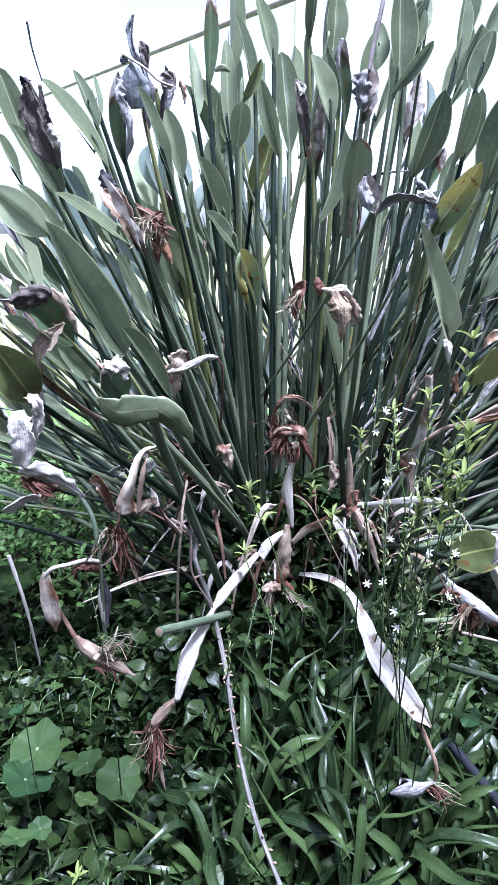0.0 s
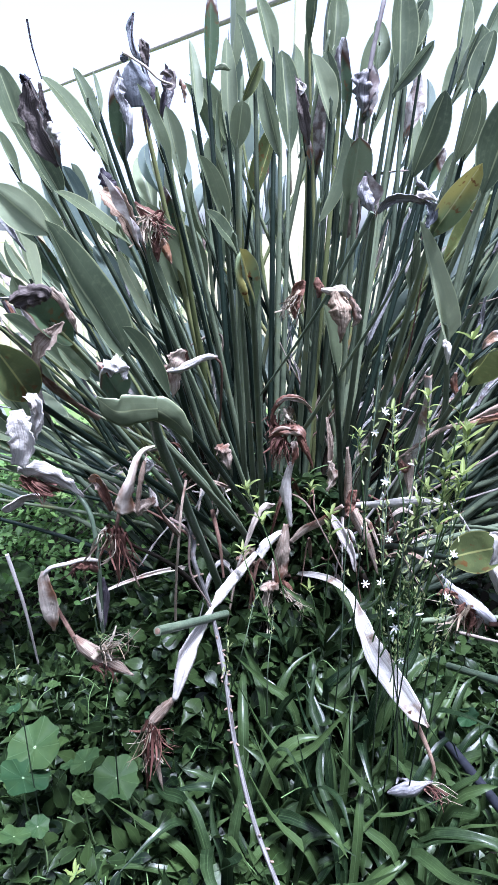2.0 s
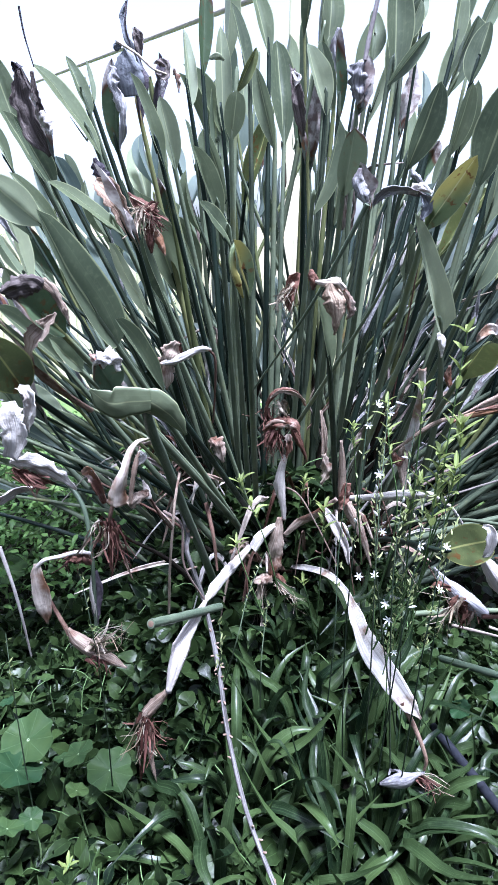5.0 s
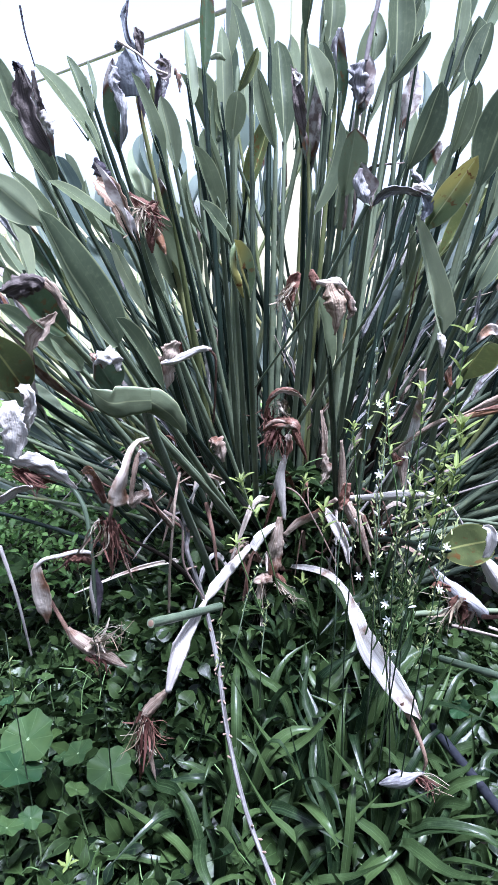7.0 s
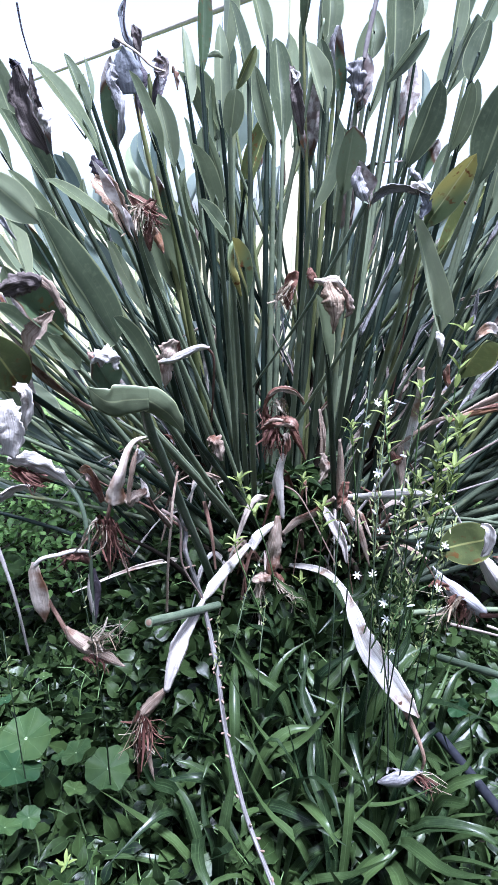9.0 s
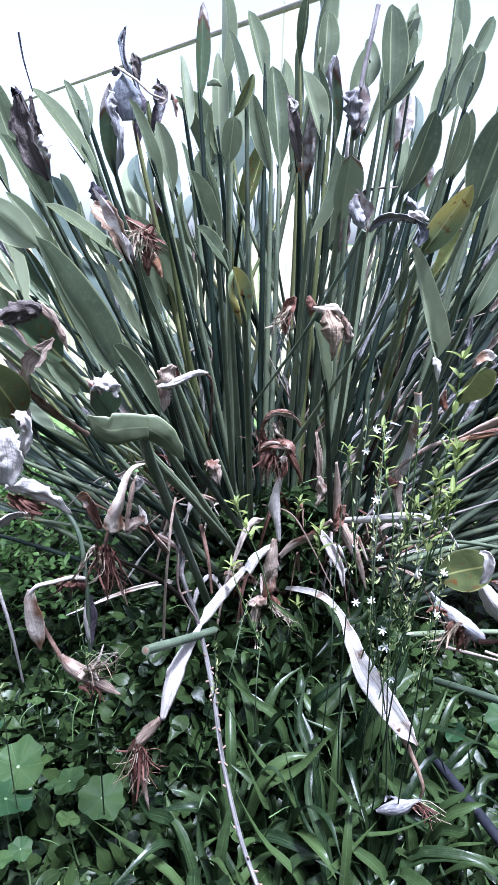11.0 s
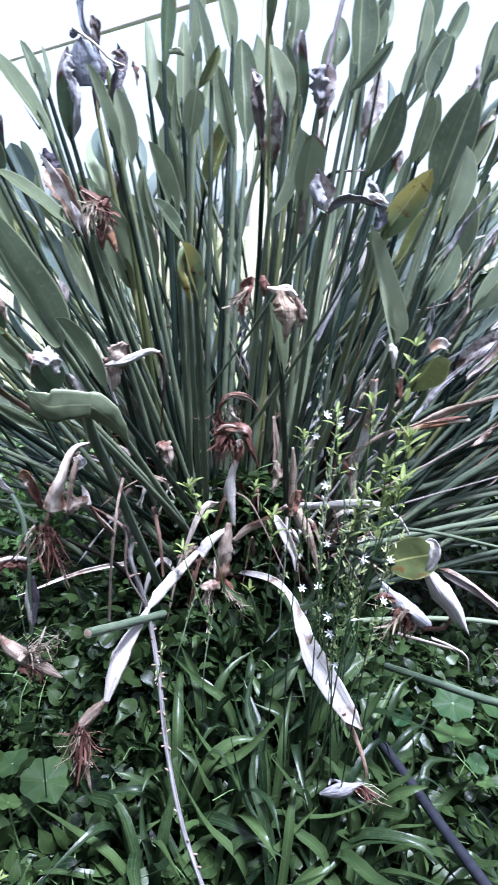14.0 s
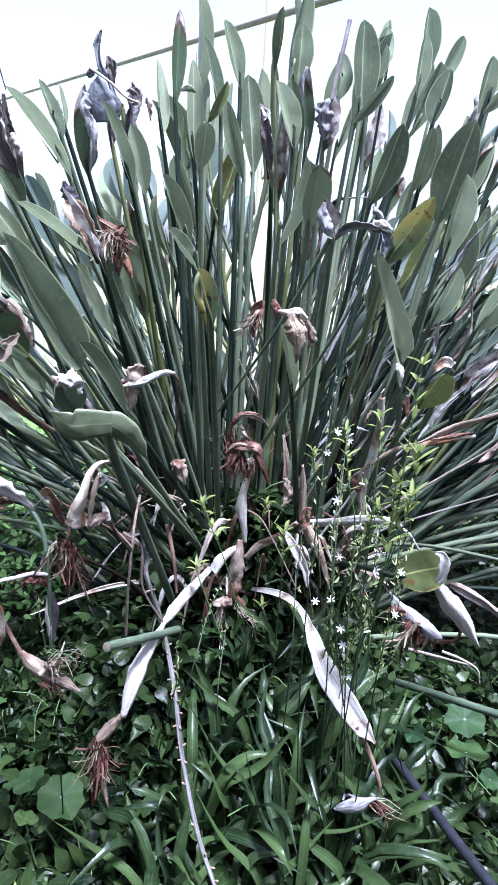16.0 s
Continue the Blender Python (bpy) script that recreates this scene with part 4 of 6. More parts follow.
# dead grey end that folds over the spotted leaf
husk([(-0.311, 0.925, 1.365), (-0.288, 0.915, 1.374), (-0.265, 0.915, 1.378), (-0.256, 0.920, 1.370)], [0.0222, 0.0303, 0.0288, 0.0156], HUSK_DARK, 25, 20, 0.5, 0.35, 0.2)
husk([(-0.264, 0.930, 1.387), (-0.244, 0.925, 1.374), (-0.233, 0.930, 1.346), (-0.224, 0.935, 1.320)], [0.0036, 0.0144, 0.0109, 0.0121, 0.0030], HUSK_TAN, 30, 60, 0.6, 0.4, 0.3)
# pink-brown dry leaf and the pale strip that crosses it
husk([(-0.101, 1.150, 1.261), (-0.117, 1.150, 1.235), (-0.126, 1.155, 1.204), (-0.125, 1.160, 1.169)], [0.0117, 0.0384, 0.0359, 0.0254, 0.0045], HUSK_TAN, 10, 40, 0.5, 0.35, 0.3)
husk([(-0.098, 1.160, 1.258), (-0.112, 1.165, 1.236), (-0.143, 1.170, 1.218)], [0.0074, 0.0224, 0.0135, 0.0030], HUSK_RED, 30, 40, 0.5, 0.3)
husk([(-0.139, 1.150, 1.219), (-0.102, 1.145, 1.229), (-0.062, 1.145, 1.247), (-0.040, 1.150, 1.247)], [0.0045, 0.0132, 0.0146, 0.0131, 0.0073], HUSK_WHITE, 35, 40, 0.5)
dry_stem([(-0.044, 1.150, 1.248), (-0.034, 1.160, 1.228), (-0.036, 1.180, 1.166), (-0.043, 1.220, 1.089)], 0.0025, DRY_BROWN, taper=0.8)
# horn-shaped papery sheath, its folded mouth and stalk
husk([(-0.125, 0.970, 1.141), (-0.137, 0.950, 1.142), (-0.147, 0.935, 1.129), (-0.154, 0.925, 1.103), (-0.164, 0.922, 1.071), (-0.167, 0.925, 1.041)], [0.0032, 0.0076, 0.0113, 0.0151, 0.0229, 0.0362], SHEATH, 0, 10, 0.9, 0.2, 0.12, name='flower_sheath', label='pale papery horn-shaped dry sheath')
husk([(-0.134, 0.945, 1.136), (-0.140, 0.930, 1.115), (-0.146, 0.922, 1.085), (-0.151, 0.920, 1.048)], [0.0025, 0.0100, 0.0101, 0.0115], HUSK_TAN, 40, 20, 0.6, 0.3, 0.3)
husk([(-0.135, 0.940, 1.131), (-0.129, 0.940, 1.121), (-0.140, 0.940, 1.104)], [0.0038, 0.0113, 0.0025], HUSK_WHITE, 20, 60, 0.4, 0.4, 0.3)
husk([(-0.150, 0.920, 1.046), (-0.139, 0.925, 1.053), (-0.127, 0.935, 1.058), (-0.122, 0.940, 1.065)], [0.0141, 0.0217, 0.0193, 0.0090], HUSK_TAN, 30, 30, 0.8, 0.3, 0.2)
husk([(-0.124, 0.940, 1.050), (-0.126, 0.945, 1.065), (-0.133, 0.950, 1.079)], [0.0129, 0.0116, 0.0032], HUSK_WHITE, 20, 40, 0.6)
dry_stem([(-0.127, 0.945, 1.051), (-0.116, 0.970, 1.018), (-0.102, 1.000, 0.981), (-0.098, 1.020, 0.959)], 0.0031, HUSK_TAN, taper=0.8)
dry_stem([(-0.122, 0.950, 1.046), (-0.111, 0.980, 0.999), (-0.101, 1.020, 0.955)], 0.0022, DRY_BROWN, taper=0.8)
dry_stem([(-0.090, 1.060, 1.046), (-0.096, 1.040, 1.004), (-0.100, 1.030, 0.954), (-0.109, 1.040, 0.866), (-0.117, 1.060, 0.754)], 0.0025, HUSK_TAN, taper=1.0)
dry_stem([(-0.178, 0.930, 1.043), (-0.183, 0.930, 1.025), (-0.189, 0.935, 0.998)], 0.0035, DRY_BROWN, taper=0.8)
fibres((-0.185, 0.930, 1.010), (0.002, 0.005, -0.075), 30, 0.079, 0.42, FIBRE, thick=0.0010, seed=311)
fibres((-0.187, 0.930, 1.010), (-0.017, 0.005, -0.053), 8, 0.073, 0.50, FIBRE_PALE, thick=0.0012, seed=312)
husk([(-0.179, 0.935, 0.994), (-0.171, 0.940, 0.955), (-0.155, 0.940, 0.901)], [0.0047, 0.0068, 0.0055, 0.0021], HUSK_TAN, 10, 60, 0.5)
husk([(-0.188, 0.932, 0.996), (-0.188, 0.935, 0.950), (-0.188, 0.940, 0.913)], [0.0047, 0.0068, 0.0055, 0.0021], HUSK_RED, 10, 80, 0.5)
# small brown trumpet sheath
husk([(-0.230, 0.970, 1.077), (-0.216, 0.965, 1.077), (-0.208, 0.965, 1.061), (-0.198, 0.970, 1.027)], [0.0040, 0.0200, 0.0174, 0.0109], HUSK_RED, 15, 25, 0.8, 0.2)
husk([(-0.234, 0.968, 1.080), (-0.219, 0.962, 1.088), (-0.211, 0.962, 1.073)], [0.0067, 0.0146, 0.0053], SHEATH, 15, 25, 0.5, 0.2)
# drooping cream leaf on a bent stalk
dry_stem([(-0.241, 1.000, 0.915), (-0.262, 0.990, 0.922), (-0.287, 0.980, 0.919), (-0.311, 0.970, 0.917), (-0.325, 0.968, 0.905)], 0.0035, HUSK_WHITE, taper=1.1)
husk([(-0.245, 1.000, 0.907), (-0.263, 0.990, 0.916), (-0.279, 0.985, 0.912)], [0.0074, 0.0221, 0.0177, 0.0059], HUSK_RED, 40, 40, 0.7, 0.4)
husk([(-0.324, 0.968, 0.911), (-0.325, 0.965, 0.889), (-0.320, 0.965, 0.857), (-0.318, 0.966, 0.824), (-0.319, 0.970, 0.788)], [0.0103, 0.0209, 0.0302, 0.0261, 0.0039], SHEATH, 0, 20, 0.4, 0.15, 0.06)
husk([(-0.234, 1.000, 0.880), (-0.234, 1.000, 0.837), (-0.241, 1.000, 0.799), (-0.239, 1.000, 0.766)], [0.0075, 0.0199, 0.0171, 0.0040], DRY_DARK, 10, 60, 0.5, 0.3)
husk([(-0.242, 1.000, 0.870), (-0.243, 0.995, 0.823), (-0.239, 1.000, 0.766)], [0.0045, 0.0107, 0.0032], HUSK_WHITE, 10, 60, 0.5, 0.3)
husk([(-0.048, 1.200, 1.062), (-0.033, 1.195, 1.052), (-0.022, 1.200, 1.012)], [0.0111, 0.0302, 0.0270, 0.0081], HUSK_TAN, 10, 40, 0.4, 0.4, 0.35)
# slim cream and brown pod with pale threads
dry_stem([(-0.321, 1.000, 0.814), (-0.305, 0.990, 0.792), (-0.282, 0.975, 0.761)], 0.0037, DRY_BROWN, taper=1.2)
husk([(-0.285, 0.975, 0.776), (-0.268, 0.965, 0.760), (-0.240, 0.962, 0.737), (-0.209, 0.965, 0.714), (-0.182, 0.970, 0.696)], [0.0078, 0.0250, 0.0298, 0.0221, 0.0048], HUSK_TAN, 0, 20, 0.9, 0.15, 0.06, name='flower_sheath', label='cream and brown dry beaked flower sheath')
fibres((-0.240, 0.965, 0.748), (0.061, -0.005, 0.044), 16, 0.078, 0.40, FIBRE_PALE, thick=0.0009, seed=321)
fibres((-0.241, 0.965, 0.726), (0.042, 0.000, -0.025), 10, 0.047, 0.60, FIBRE, thick=0.0010, seed=322)
# white leaf at the crossing, with the dead flower that hangs from it
husk([(-0.051, 1.130, 0.737), (-0.070, 1.090, 0.714), (-0.087, 1.060, 0.693), (-0.098, 1.030, 0.665), (-0.115, 1.010, 0.605)], [0.0102, 0.0185, 0.0283, 0.0367, 0.0299, 0.0119], HUSK_WHITE, -8, 14, 0.35, 0.12, 0.06, label='bleached white papery dry leaf')
husk([(-0.117, 1.010, 0.607), (-0.133, 1.005, 0.589), (-0.156, 1.000, 0.564), (-0.171, 1.000, 0.538)], [0.0119, 0.0222, 0.0259, 0.0141], HUSK_TAN, 0, 30, 0.9, 0.25, 0.12, name='flower_sheath')
fibres((-0.157, 1.000, 0.549), (0.000, 0.000, -0.103), 42, 0.087, 0.42, FIBRE, thick=0.0010, seed=331)
fibres((-0.161, 1.000, 0.549), (-0.027, 0.000, -0.083), 12, 0.096, 0.40, FIBRE_PALE, thick=0.0011, seed=332)
husk([(-0.170, 1.000, 0.518), (-0.171, 1.000, 0.456), (-0.177, 1.000, 0.392)], [0.0124, 0.0202, 0.0165, 0.0047], HUSK_RED, 10, 60, 0.5, 0.3)
husk([(-0.145, 0.995, 0.524), (-0.152, 0.995, 0.452), (-0.143, 0.995, 0.394)], [0.0088, 0.0128, 0.0110, 0.0038], HUSK_TAN, 10, 60, 0.5, 0.3)
# dead strips that cross in the heart of the clump
husk([(-0.054, 1.130, 0.734), (-0.025, 1.200, 0.738), (0.006, 1.280, 0.734), (0.036, 1.340, 0.742)], [0.0102, 0.0249, 0.0280, 0.0243, 0.0193], HUSK_WHITE, 20, 40, 0.5, 0.15, 0.08)
husk([(0.041, 1.340, 0.738), (0.065, 1.380, 0.755), (0.107, 1.420, 0.770)], [0.0232, 0.0295, 0.0217, 0.0100], HUSK_WHITE, 20, 30, 0.4, 0.15, 0.08)
husk([(0.114, 1.420, 0.947), (0.104, 1.420, 0.907), (0.099, 1.420, 0.865), (0.105, 1.420, 0.823), (0.112, 1.420, 0.777)], [0.0153, 0.0193, 0.0293, 0.0237, 0.0160], HUSK_WHITE, 20, 80, 0.5, 0.15, 0.08)
husk([(0.106, 1.410, 0.789), (0.100, 1.400, 0.734), (0.091, 1.400, 0.677), (0.085, 1.400, 0.631)], [0.0139, 0.0301, 0.0388, 0.0409, 0.0270], HUSK_TAN, 10, 50, 0.6, 0.2, 0.12)
husk([(0.089, 1.400, 0.631), (0.065, 1.395, 0.629), (0.042, 1.390, 0.622)], [0.0311, 0.0331, 0.0290, 0.0145], HUSK_TAN, 40, 20, 0.8, 0.3, 0.15)
husk([(0.096, 1.400, 0.643), (0.112, 1.400, 0.608), (0.102, 1.400, 0.590)], [0.0103, 0.0272, 0.0063], HUSK_RED, 20, 40, 0.6, 0.3)
fibres((0.066, 1.400, 0.607), (-0.002, 0.000, -0.121), 14, 0.115, 0.25, FIBRE_PALE, thick=0.0011, seed=341)
fibres((0.102, 1.400, 0.608), (0.041, -0.020, -0.033), 10, 0.094, 0.40, FIBRE_PALE, thick=0.0009, seed=342)
husk([(0.119, 1.430, 0.724), (0.157, 1.430, 0.759), (0.205, 1.420, 0.795), (0.244, 1.420, 0.833)], [0.0164, 0.0264, 0.0280, 0.0199], HUSK_TAN, 60, 40, 0.9, 0.2, 0.08)
husk([(0.246, 1.420, 0.835), (0.298, 1.360, 0.867), (0.339, 1.300, 0.898), (0.398, 1.260, 0.921), (0.444, 1.240, 0.919)], [0.0119, 0.0172, 0.0201, 0.0275, 0.0215, 0.0107], HUSK_WHITE, 30, 30, 0.6, 0.15, 0.08, label='long bleached dry leaf lying across the stalks')
dry_stem([(0.439, 1.245, 0.916), (0.462, 1.250, 0.901), (0.492, 1.260, 0.859)], 0.0037, HUSK_WHITE, taper=0.8)
husk([(0.243, 1.420, 0.988), (0.251, 1.420, 0.922), (0.255, 1.420, 0.859), (0.272, 1.400, 0.815), (0.296, 1.370, 0.772), (0.325, 1.350, 0.689)], [0.0076, 0.0175, 0.0217, 0.0257, 0.0277, 0.0197, 0.0050], HUSK_TAN, 10, 60, 0.6, 0.2, 0.15)
husk([(0.257, 1.400, 0.889), (0.254, 1.400, 0.847), (0.246, 1.400, 0.820)], [0.0193, 0.0254, 0.0059], HUSK_RED, 10, 60, 0.6, 0.4)
husk([(0.369, 1.250, 1.199), (0.373, 1.260, 1.146), (0.371, 1.280, 1.071), (0.365, 1.300, 1.006)], [0.0165, 0.0152, 0.0191, 0.0178], HUSK_WHITE, 20, 40, 0.7, 0.15, 0.08)
husk([(0.361, 1.300, 1.019), (0.361, 1.300, 0.963), (0.371, 1.300, 0.904)], [0.0196, 0.0234, 0.0162, 0.0073], HUSK_TAN, 20, 40, 0.7, 0.25)
husk([(0.338, 1.300, 1.005), (0.352, 1.295, 0.984), (0.362, 1.295, 0.993)], [0.0089, 0.0214, 0.0071], HUSK_RED, 20, 40, 0.7, 0.4)
# two hooded dead flowers in the heart
dry_stem([(0.064, 1.430, 0.964), (0.062, 1.430, 1.020), (0.064, 1.430, 1.059), (0.079, 1.430, 1.091), (0.109, 1.430, 1.104), (0.138, 1.430, 1.093), (0.155, 1.440, 1.065)], 0.0034, DRY_BROWN, taper=1.0)
husk([(0.066, 1.425, 1.031), (0.067, 1.420, 1.065), (0.086, 1.415, 1.096), (0.116, 1.420, 1.103), (0.150, 1.430, 1.080)], [0.0047, 0.0102, 0.0166, 0.0157, 0.0056], HUSK_RED, 30, 40, 0.8, 0.35, 0.45, name='flower_sheath', label='hooded rust-brown dry flower sheath')
husk([(0.072, 1.412, 1.089), (0.095, 1.410, 1.105), (0.130, 1.415, 1.100), (0.153, 1.420, 1.082)], [0.0028, 0.0083, 0.0111, 0.0047], HUSK_TAN, 40, 60, 0.6, 0.3, 0.3)
husk([(0.056, 1.420, 1.006), (0.072, 1.412, 1.019), (0.100, 1.410, 1.026), (0.126, 1.412, 1.020), (0.144, 1.420, 0.996)], [0.0075, 0.0206, 0.0336, 0.0281, 0.0076], HUSK_RED, 15, 20, 0.9, 0.3, 0.3, name='flower_sheath', label='hooded rust-brown dry flower sheath')
husk([(0.062, 1.405, 1.021), (0.088, 1.400, 1.035), (0.123, 1.405, 1.029)], [0.0037, 0.0120, 0.0111, 0.0037], HUSK_TAN, 30, 30, 0.6, 0.3, 0.3)
husk([(0.131, 1.415, 1.013), (0.145, 1.415, 0.980), (0.165, 1.420, 0.930)], [0.0169, 0.0189, 0.0114, 0.0029], HUSK_RED, 10, 60, 0.7, 0.3, 0.3)
husk([(0.113, 1.415, 1.001), (0.121, 1.415, 0.971), (0.114, 1.420, 0.939)], [0.0151, 0.0171, 0.0048], HUSK_RED, 40, 90, 0.7, 0.35, 0.4)
husk([(0.078, 1.415, 1.000), (0.071, 1.415, 0.970), (0.080, 1.420, 0.943)], [0.0113, 0.0133, 0.0038], HUSK_TAN, 20, 90, 0.7, 0.35, 0.4)
fibres((0.089, 1.415, 1.005), (-0.012, 0.005, -0.052), 34, 0.066, 0.80, FIBRE, thick=0.0010, seed=351)
fibres((0.069, 1.430, 1.054), (-0.003, 0.000, -0.049), 16, 0.052, 0.60, FIBRE, thick=0.0010, seed=353)
fibres((0.097, 1.430, 1.074), (0.001, 0.000, -0.034), 20, 0.037, 0.90, FIBRE_PALE, thick=0.0008, seed=352)
husk([(0.193, 1.450, 1.051), (0.205, 1.440, 0.985), (0.206, 1.440, 0.912)], [0.0057, 0.0116, 0.0135, 0.0049], HUSK_TAN, 20, 60, 0.6, 0.3, 0.3)
husk([(0.206, 1.430, 0.948), (0.215, 1.430, 0.906), (0.201, 1.430, 0.869)], [0.0135, 0.0254, 0.0079], HUSK_TAN, 10, 60, 0.6, 0.4, 0.4)
# withered flower bag that hangs from the yellow stalk
husk([(0.124, 1.060, 1.396), (0.128, 1.055, 1.380), (0.127, 1.060, 1.364)], [0.0066, 0.0158, 0.0144, 0.0053], HUSK_RED, 20, 40, 0.7, 0.3, 0.2)
husk([(0.131, 1.055, 1.378), (0.146, 1.050, 1.376), (0.163, 1.045, 1.377), (0.175, 1.045, 1.366)], [0.0053, 0.0131, 0.0157, 0.0105], SHEATH, 30, 30, 0.7, 0.25, 0.15)
husk([(0.153, 1.045, 1.378), (0.163, 1.040, 1.361), (0.169, 1.038, 1.341), (0.169, 1.042, 1.319), (0.166, 1.050, 1.295)], [0.0169, 0.0338, 0.0390, 0.0312, 0.0157, 0.0040], HUSK_BAG, 0, 12, 0.8, 0.22, 0.16, name='flower_sheath', label='withered cream and brown flower sheath')
husk([(0.176, 1.050, 1.369), (0.186, 1.048, 1.350), (0.189, 1.050, 1.332), (0.183, 1.055, 1.320)], [0.0053, 0.0132, 0.0145, 0.0033], HUSK_TAN, 30, 40, 0.7, 0.35, 0.3)
husk([(0.150, 1.050, 1.369), (0.156, 1.045, 1.348), (0.162, 1.048, 1.322)], [0.0033, 0.0092, 0.0078, 0.0026], HUSK_RED, -20, 30, 0.7, 0.3, 0.2)
# tufted dead flower among the stalks
husk([(0.118, 1.300, 1.374), (0.109, 1.300, 1.357), (0.104, 1.300, 1.326), (0.103, 1.300, 1.299)], [0.0082, 0.0245, 0.0213, 0.0066], HUSK_RED, 10, 60, 0.6, 0.3)
fibres((0.104, 1.300, 1.346), (-0.019, 0.000, -0.040), 16, 0.066, 0.50, FIBRE_PALE, thick=0.0009, seed=361)
# leaf with a dry cap and the drooping bits beside it
husk([(0.443, 1.100, 1.292), (0.430, 1.095, 1.300), (0.417, 1.095, 1.292), (0.411, 1.100, 1.280)], [0.0177, 0.0190, 0.0131, 0.0037], HUSK_WHITE, 30, 30, 0.8, 0.2)
husk([(0.389, 1.250, 1.271), (0.397, 1.245, 1.255), (0.400, 1.250, 1.222)], [0.0066, 0.0181, 0.0132, 0.0033], HUSK_WHITE, 10, 50, 0.5, 0.3)
husk([(0.420, 1.250, 1.207), (0.419, 1.250, 1.179), (0.434, 1.250, 1.149)], [0.0067, 0.0151, 0.0117, 0.0034], HUSK_TAN, 10, 60, 0.5, 0.3)
# white end of the round olive leaf
husk([(0.417, 0.968, 1.003), (0.427, 0.962, 1.001), (0.431, 0.960, 0.984), (0.430, 0.962, 0.960), (0.425, 0.966, 0.946)], [0.0043, 0.0114, 0.0171, 0.0130, 0.0036], HUSK_WHITE, 10, 20, 0.7, 0.15)
# beaked pod over its brown threads
husk([(0.392, 1.100, 0.845), (0.412, 1.090, 0.823), (0.441, 1.080, 0.801), (0.469, 1.070, 0.782), (0.498, 1.070, 0.758)], [0.0050, 0.0183, 0.0336, 0.0338, 0.0224], HUSK_GREY, 0, 10, 1.0, 0.1, 0.05, name='flower_sheath', label='grey-white dry beaked flower sheath')
husk([(0.385, 1.090, 0.805), (0.406, 1.085, 0.812), (0.435, 1.085, 0.798)], [0.0050, 0.0166, 0.0150, 0.0050], HUSK_RED, 40, 20, 0.6, 0.3)
fibres((0.439, 1.080, 0.788), (-0.035, 0.000, -0.074), 20, 0.084, 0.60, FIBRE_PALE, thick=0.0009, seed=371)
husk([(0.436, 1.075, 0.800), (0.426, 1.072, 0.775), (0.428, 1.072, 0.745)], [0.006, 0.014, 0.010, 0.003], HUSK_RED, 20, 80, 0.7, 0.4, 0.3)
husk([(0.448, 1.075, 0.795), (0.450, 1.072, 0.765), (0.444, 1.072, 0.728)], [0.006, 0.013, 0.010, 0.003], HUSK_RED, 60, 80, 0.7, 0.4, 0.3)
husk([(0.462, 1.075, 0.785), (0.466, 1.072, 0.760), (0.460, 1.072, 0.735)], [0.005, 0.012, 0.008, 0.003], HUSK_TAN, 30, 80, 0.7, 0.4, 0.3)
fibres((0.443, 1.080, 0.783), (0.028, 0.000, -0.059), 26, 0.059, 0.55, FIBRE, thick=0.0013, seed=372)
# sheaths among the top leaves
husk([(-0.360, 1.200, 1.699), (-0.356, 1.200, 1.676), (-0.354, 1.200, 1.647), (-0.341, 1.200, 1.605), (-0.319, 1.210, 1.565)], [0.0081, 0.0161, 0.0321, 0.0354, 0.0319, 0.0080], HUSK_DARK, 10, 40, 0.6, 0.3, 0.2, label='dead dark brown leaf curled on its stalk')
husk([(-0.356, 1.195, 1.699), (-0.361, 1.195, 1.687)], [0.0161, 0.0145, 0.0081], DRY_DARK, 10, 60, 0.7, 0.4)
husk([(-0.267, 1.300, 1.572), (-0.260, 1.300, 1.549), (-0.250, 1.300, 1.532)], [0.0067, 0.0252, 0.0286, 0.0168], DRY_DARK, 10, 30, 0.6, 0.3, 0.2)
husk([(-0.269, 1.300, 1.532), (-0.243, 1.290, 1.514), (-0.222, 1.290, 1.483), (-0.203, 1.300, 1.426)], [0.0135, 0.0382, 0.0381, 0.0281, 0.0050], HUSK_BAG, 10, 25, 0.7, 0.25, 0.15, label='cream and brown split flower sheath')
husk([(-0.218, 1.350, 1.516), (-0.197, 1.340, 1.496), (-0.172, 1.330, 1.484), (-0.158, 1.330, 1.478)], [0.0052, 0.0257, 0.0288, 0.0085], HUSK_RED, 20, 40, 0.7, 0.3)
husk([(-0.173, 1.330, 1.459), (-0.178, 1.330, 1.433), (-0.174, 1.330, 1.403)], [0.0119, 0.0220, 0.0203, 0.0051], HUSK_RED, 10, 40, 0.6, 0.3)
husk([(-0.162, 1.330, 1.448), (-0.156, 1.330, 1.426), (-0.146, 1.330, 1.399)], [0.0085, 0.0186, 0.0152, 0.0034], SHEATH, 10, 40, 0.5, 0.3)
fibres((-0.190, 1.340, 1.485), (-0.003, -0.010, -0.030), 40, 0.064, 1.10, FIBRE_PALE, thick=0.0010, seed=381)
fibres((-0.186, 1.340, 1.481), (0.033, -0.010, -0.025), 24, 0.060, 0.90, FIBRE, thick=0.0010, seed=382)
husk([(-0.243, 1.500, 1.794), (-0.240, 1.495, 1.771), (-0.237, 1.495, 1.744), (-0.234, 1.500, 1.707)], [0.0042, 0.0358, 0.0549, 0.0631, 0.0466], HUSK_INDIGO, 5, 6, 0.25, 0.05, 0.04, label='dead blue-grey leaf')
husk([(-0.236, 1.520, 1.883), (-0.251, 1.520, 1.856), (-0.245, 1.515, 1.821), (-0.227, 1.510, 1.787), (-0.211, 1.510, 1.754)], [0.0028, 0.0099, 0.0112, 0.0169, 0.0125, 0.0041], HUSK_INDIGO, 40, 160, 0.8, 0.4, 0.4)
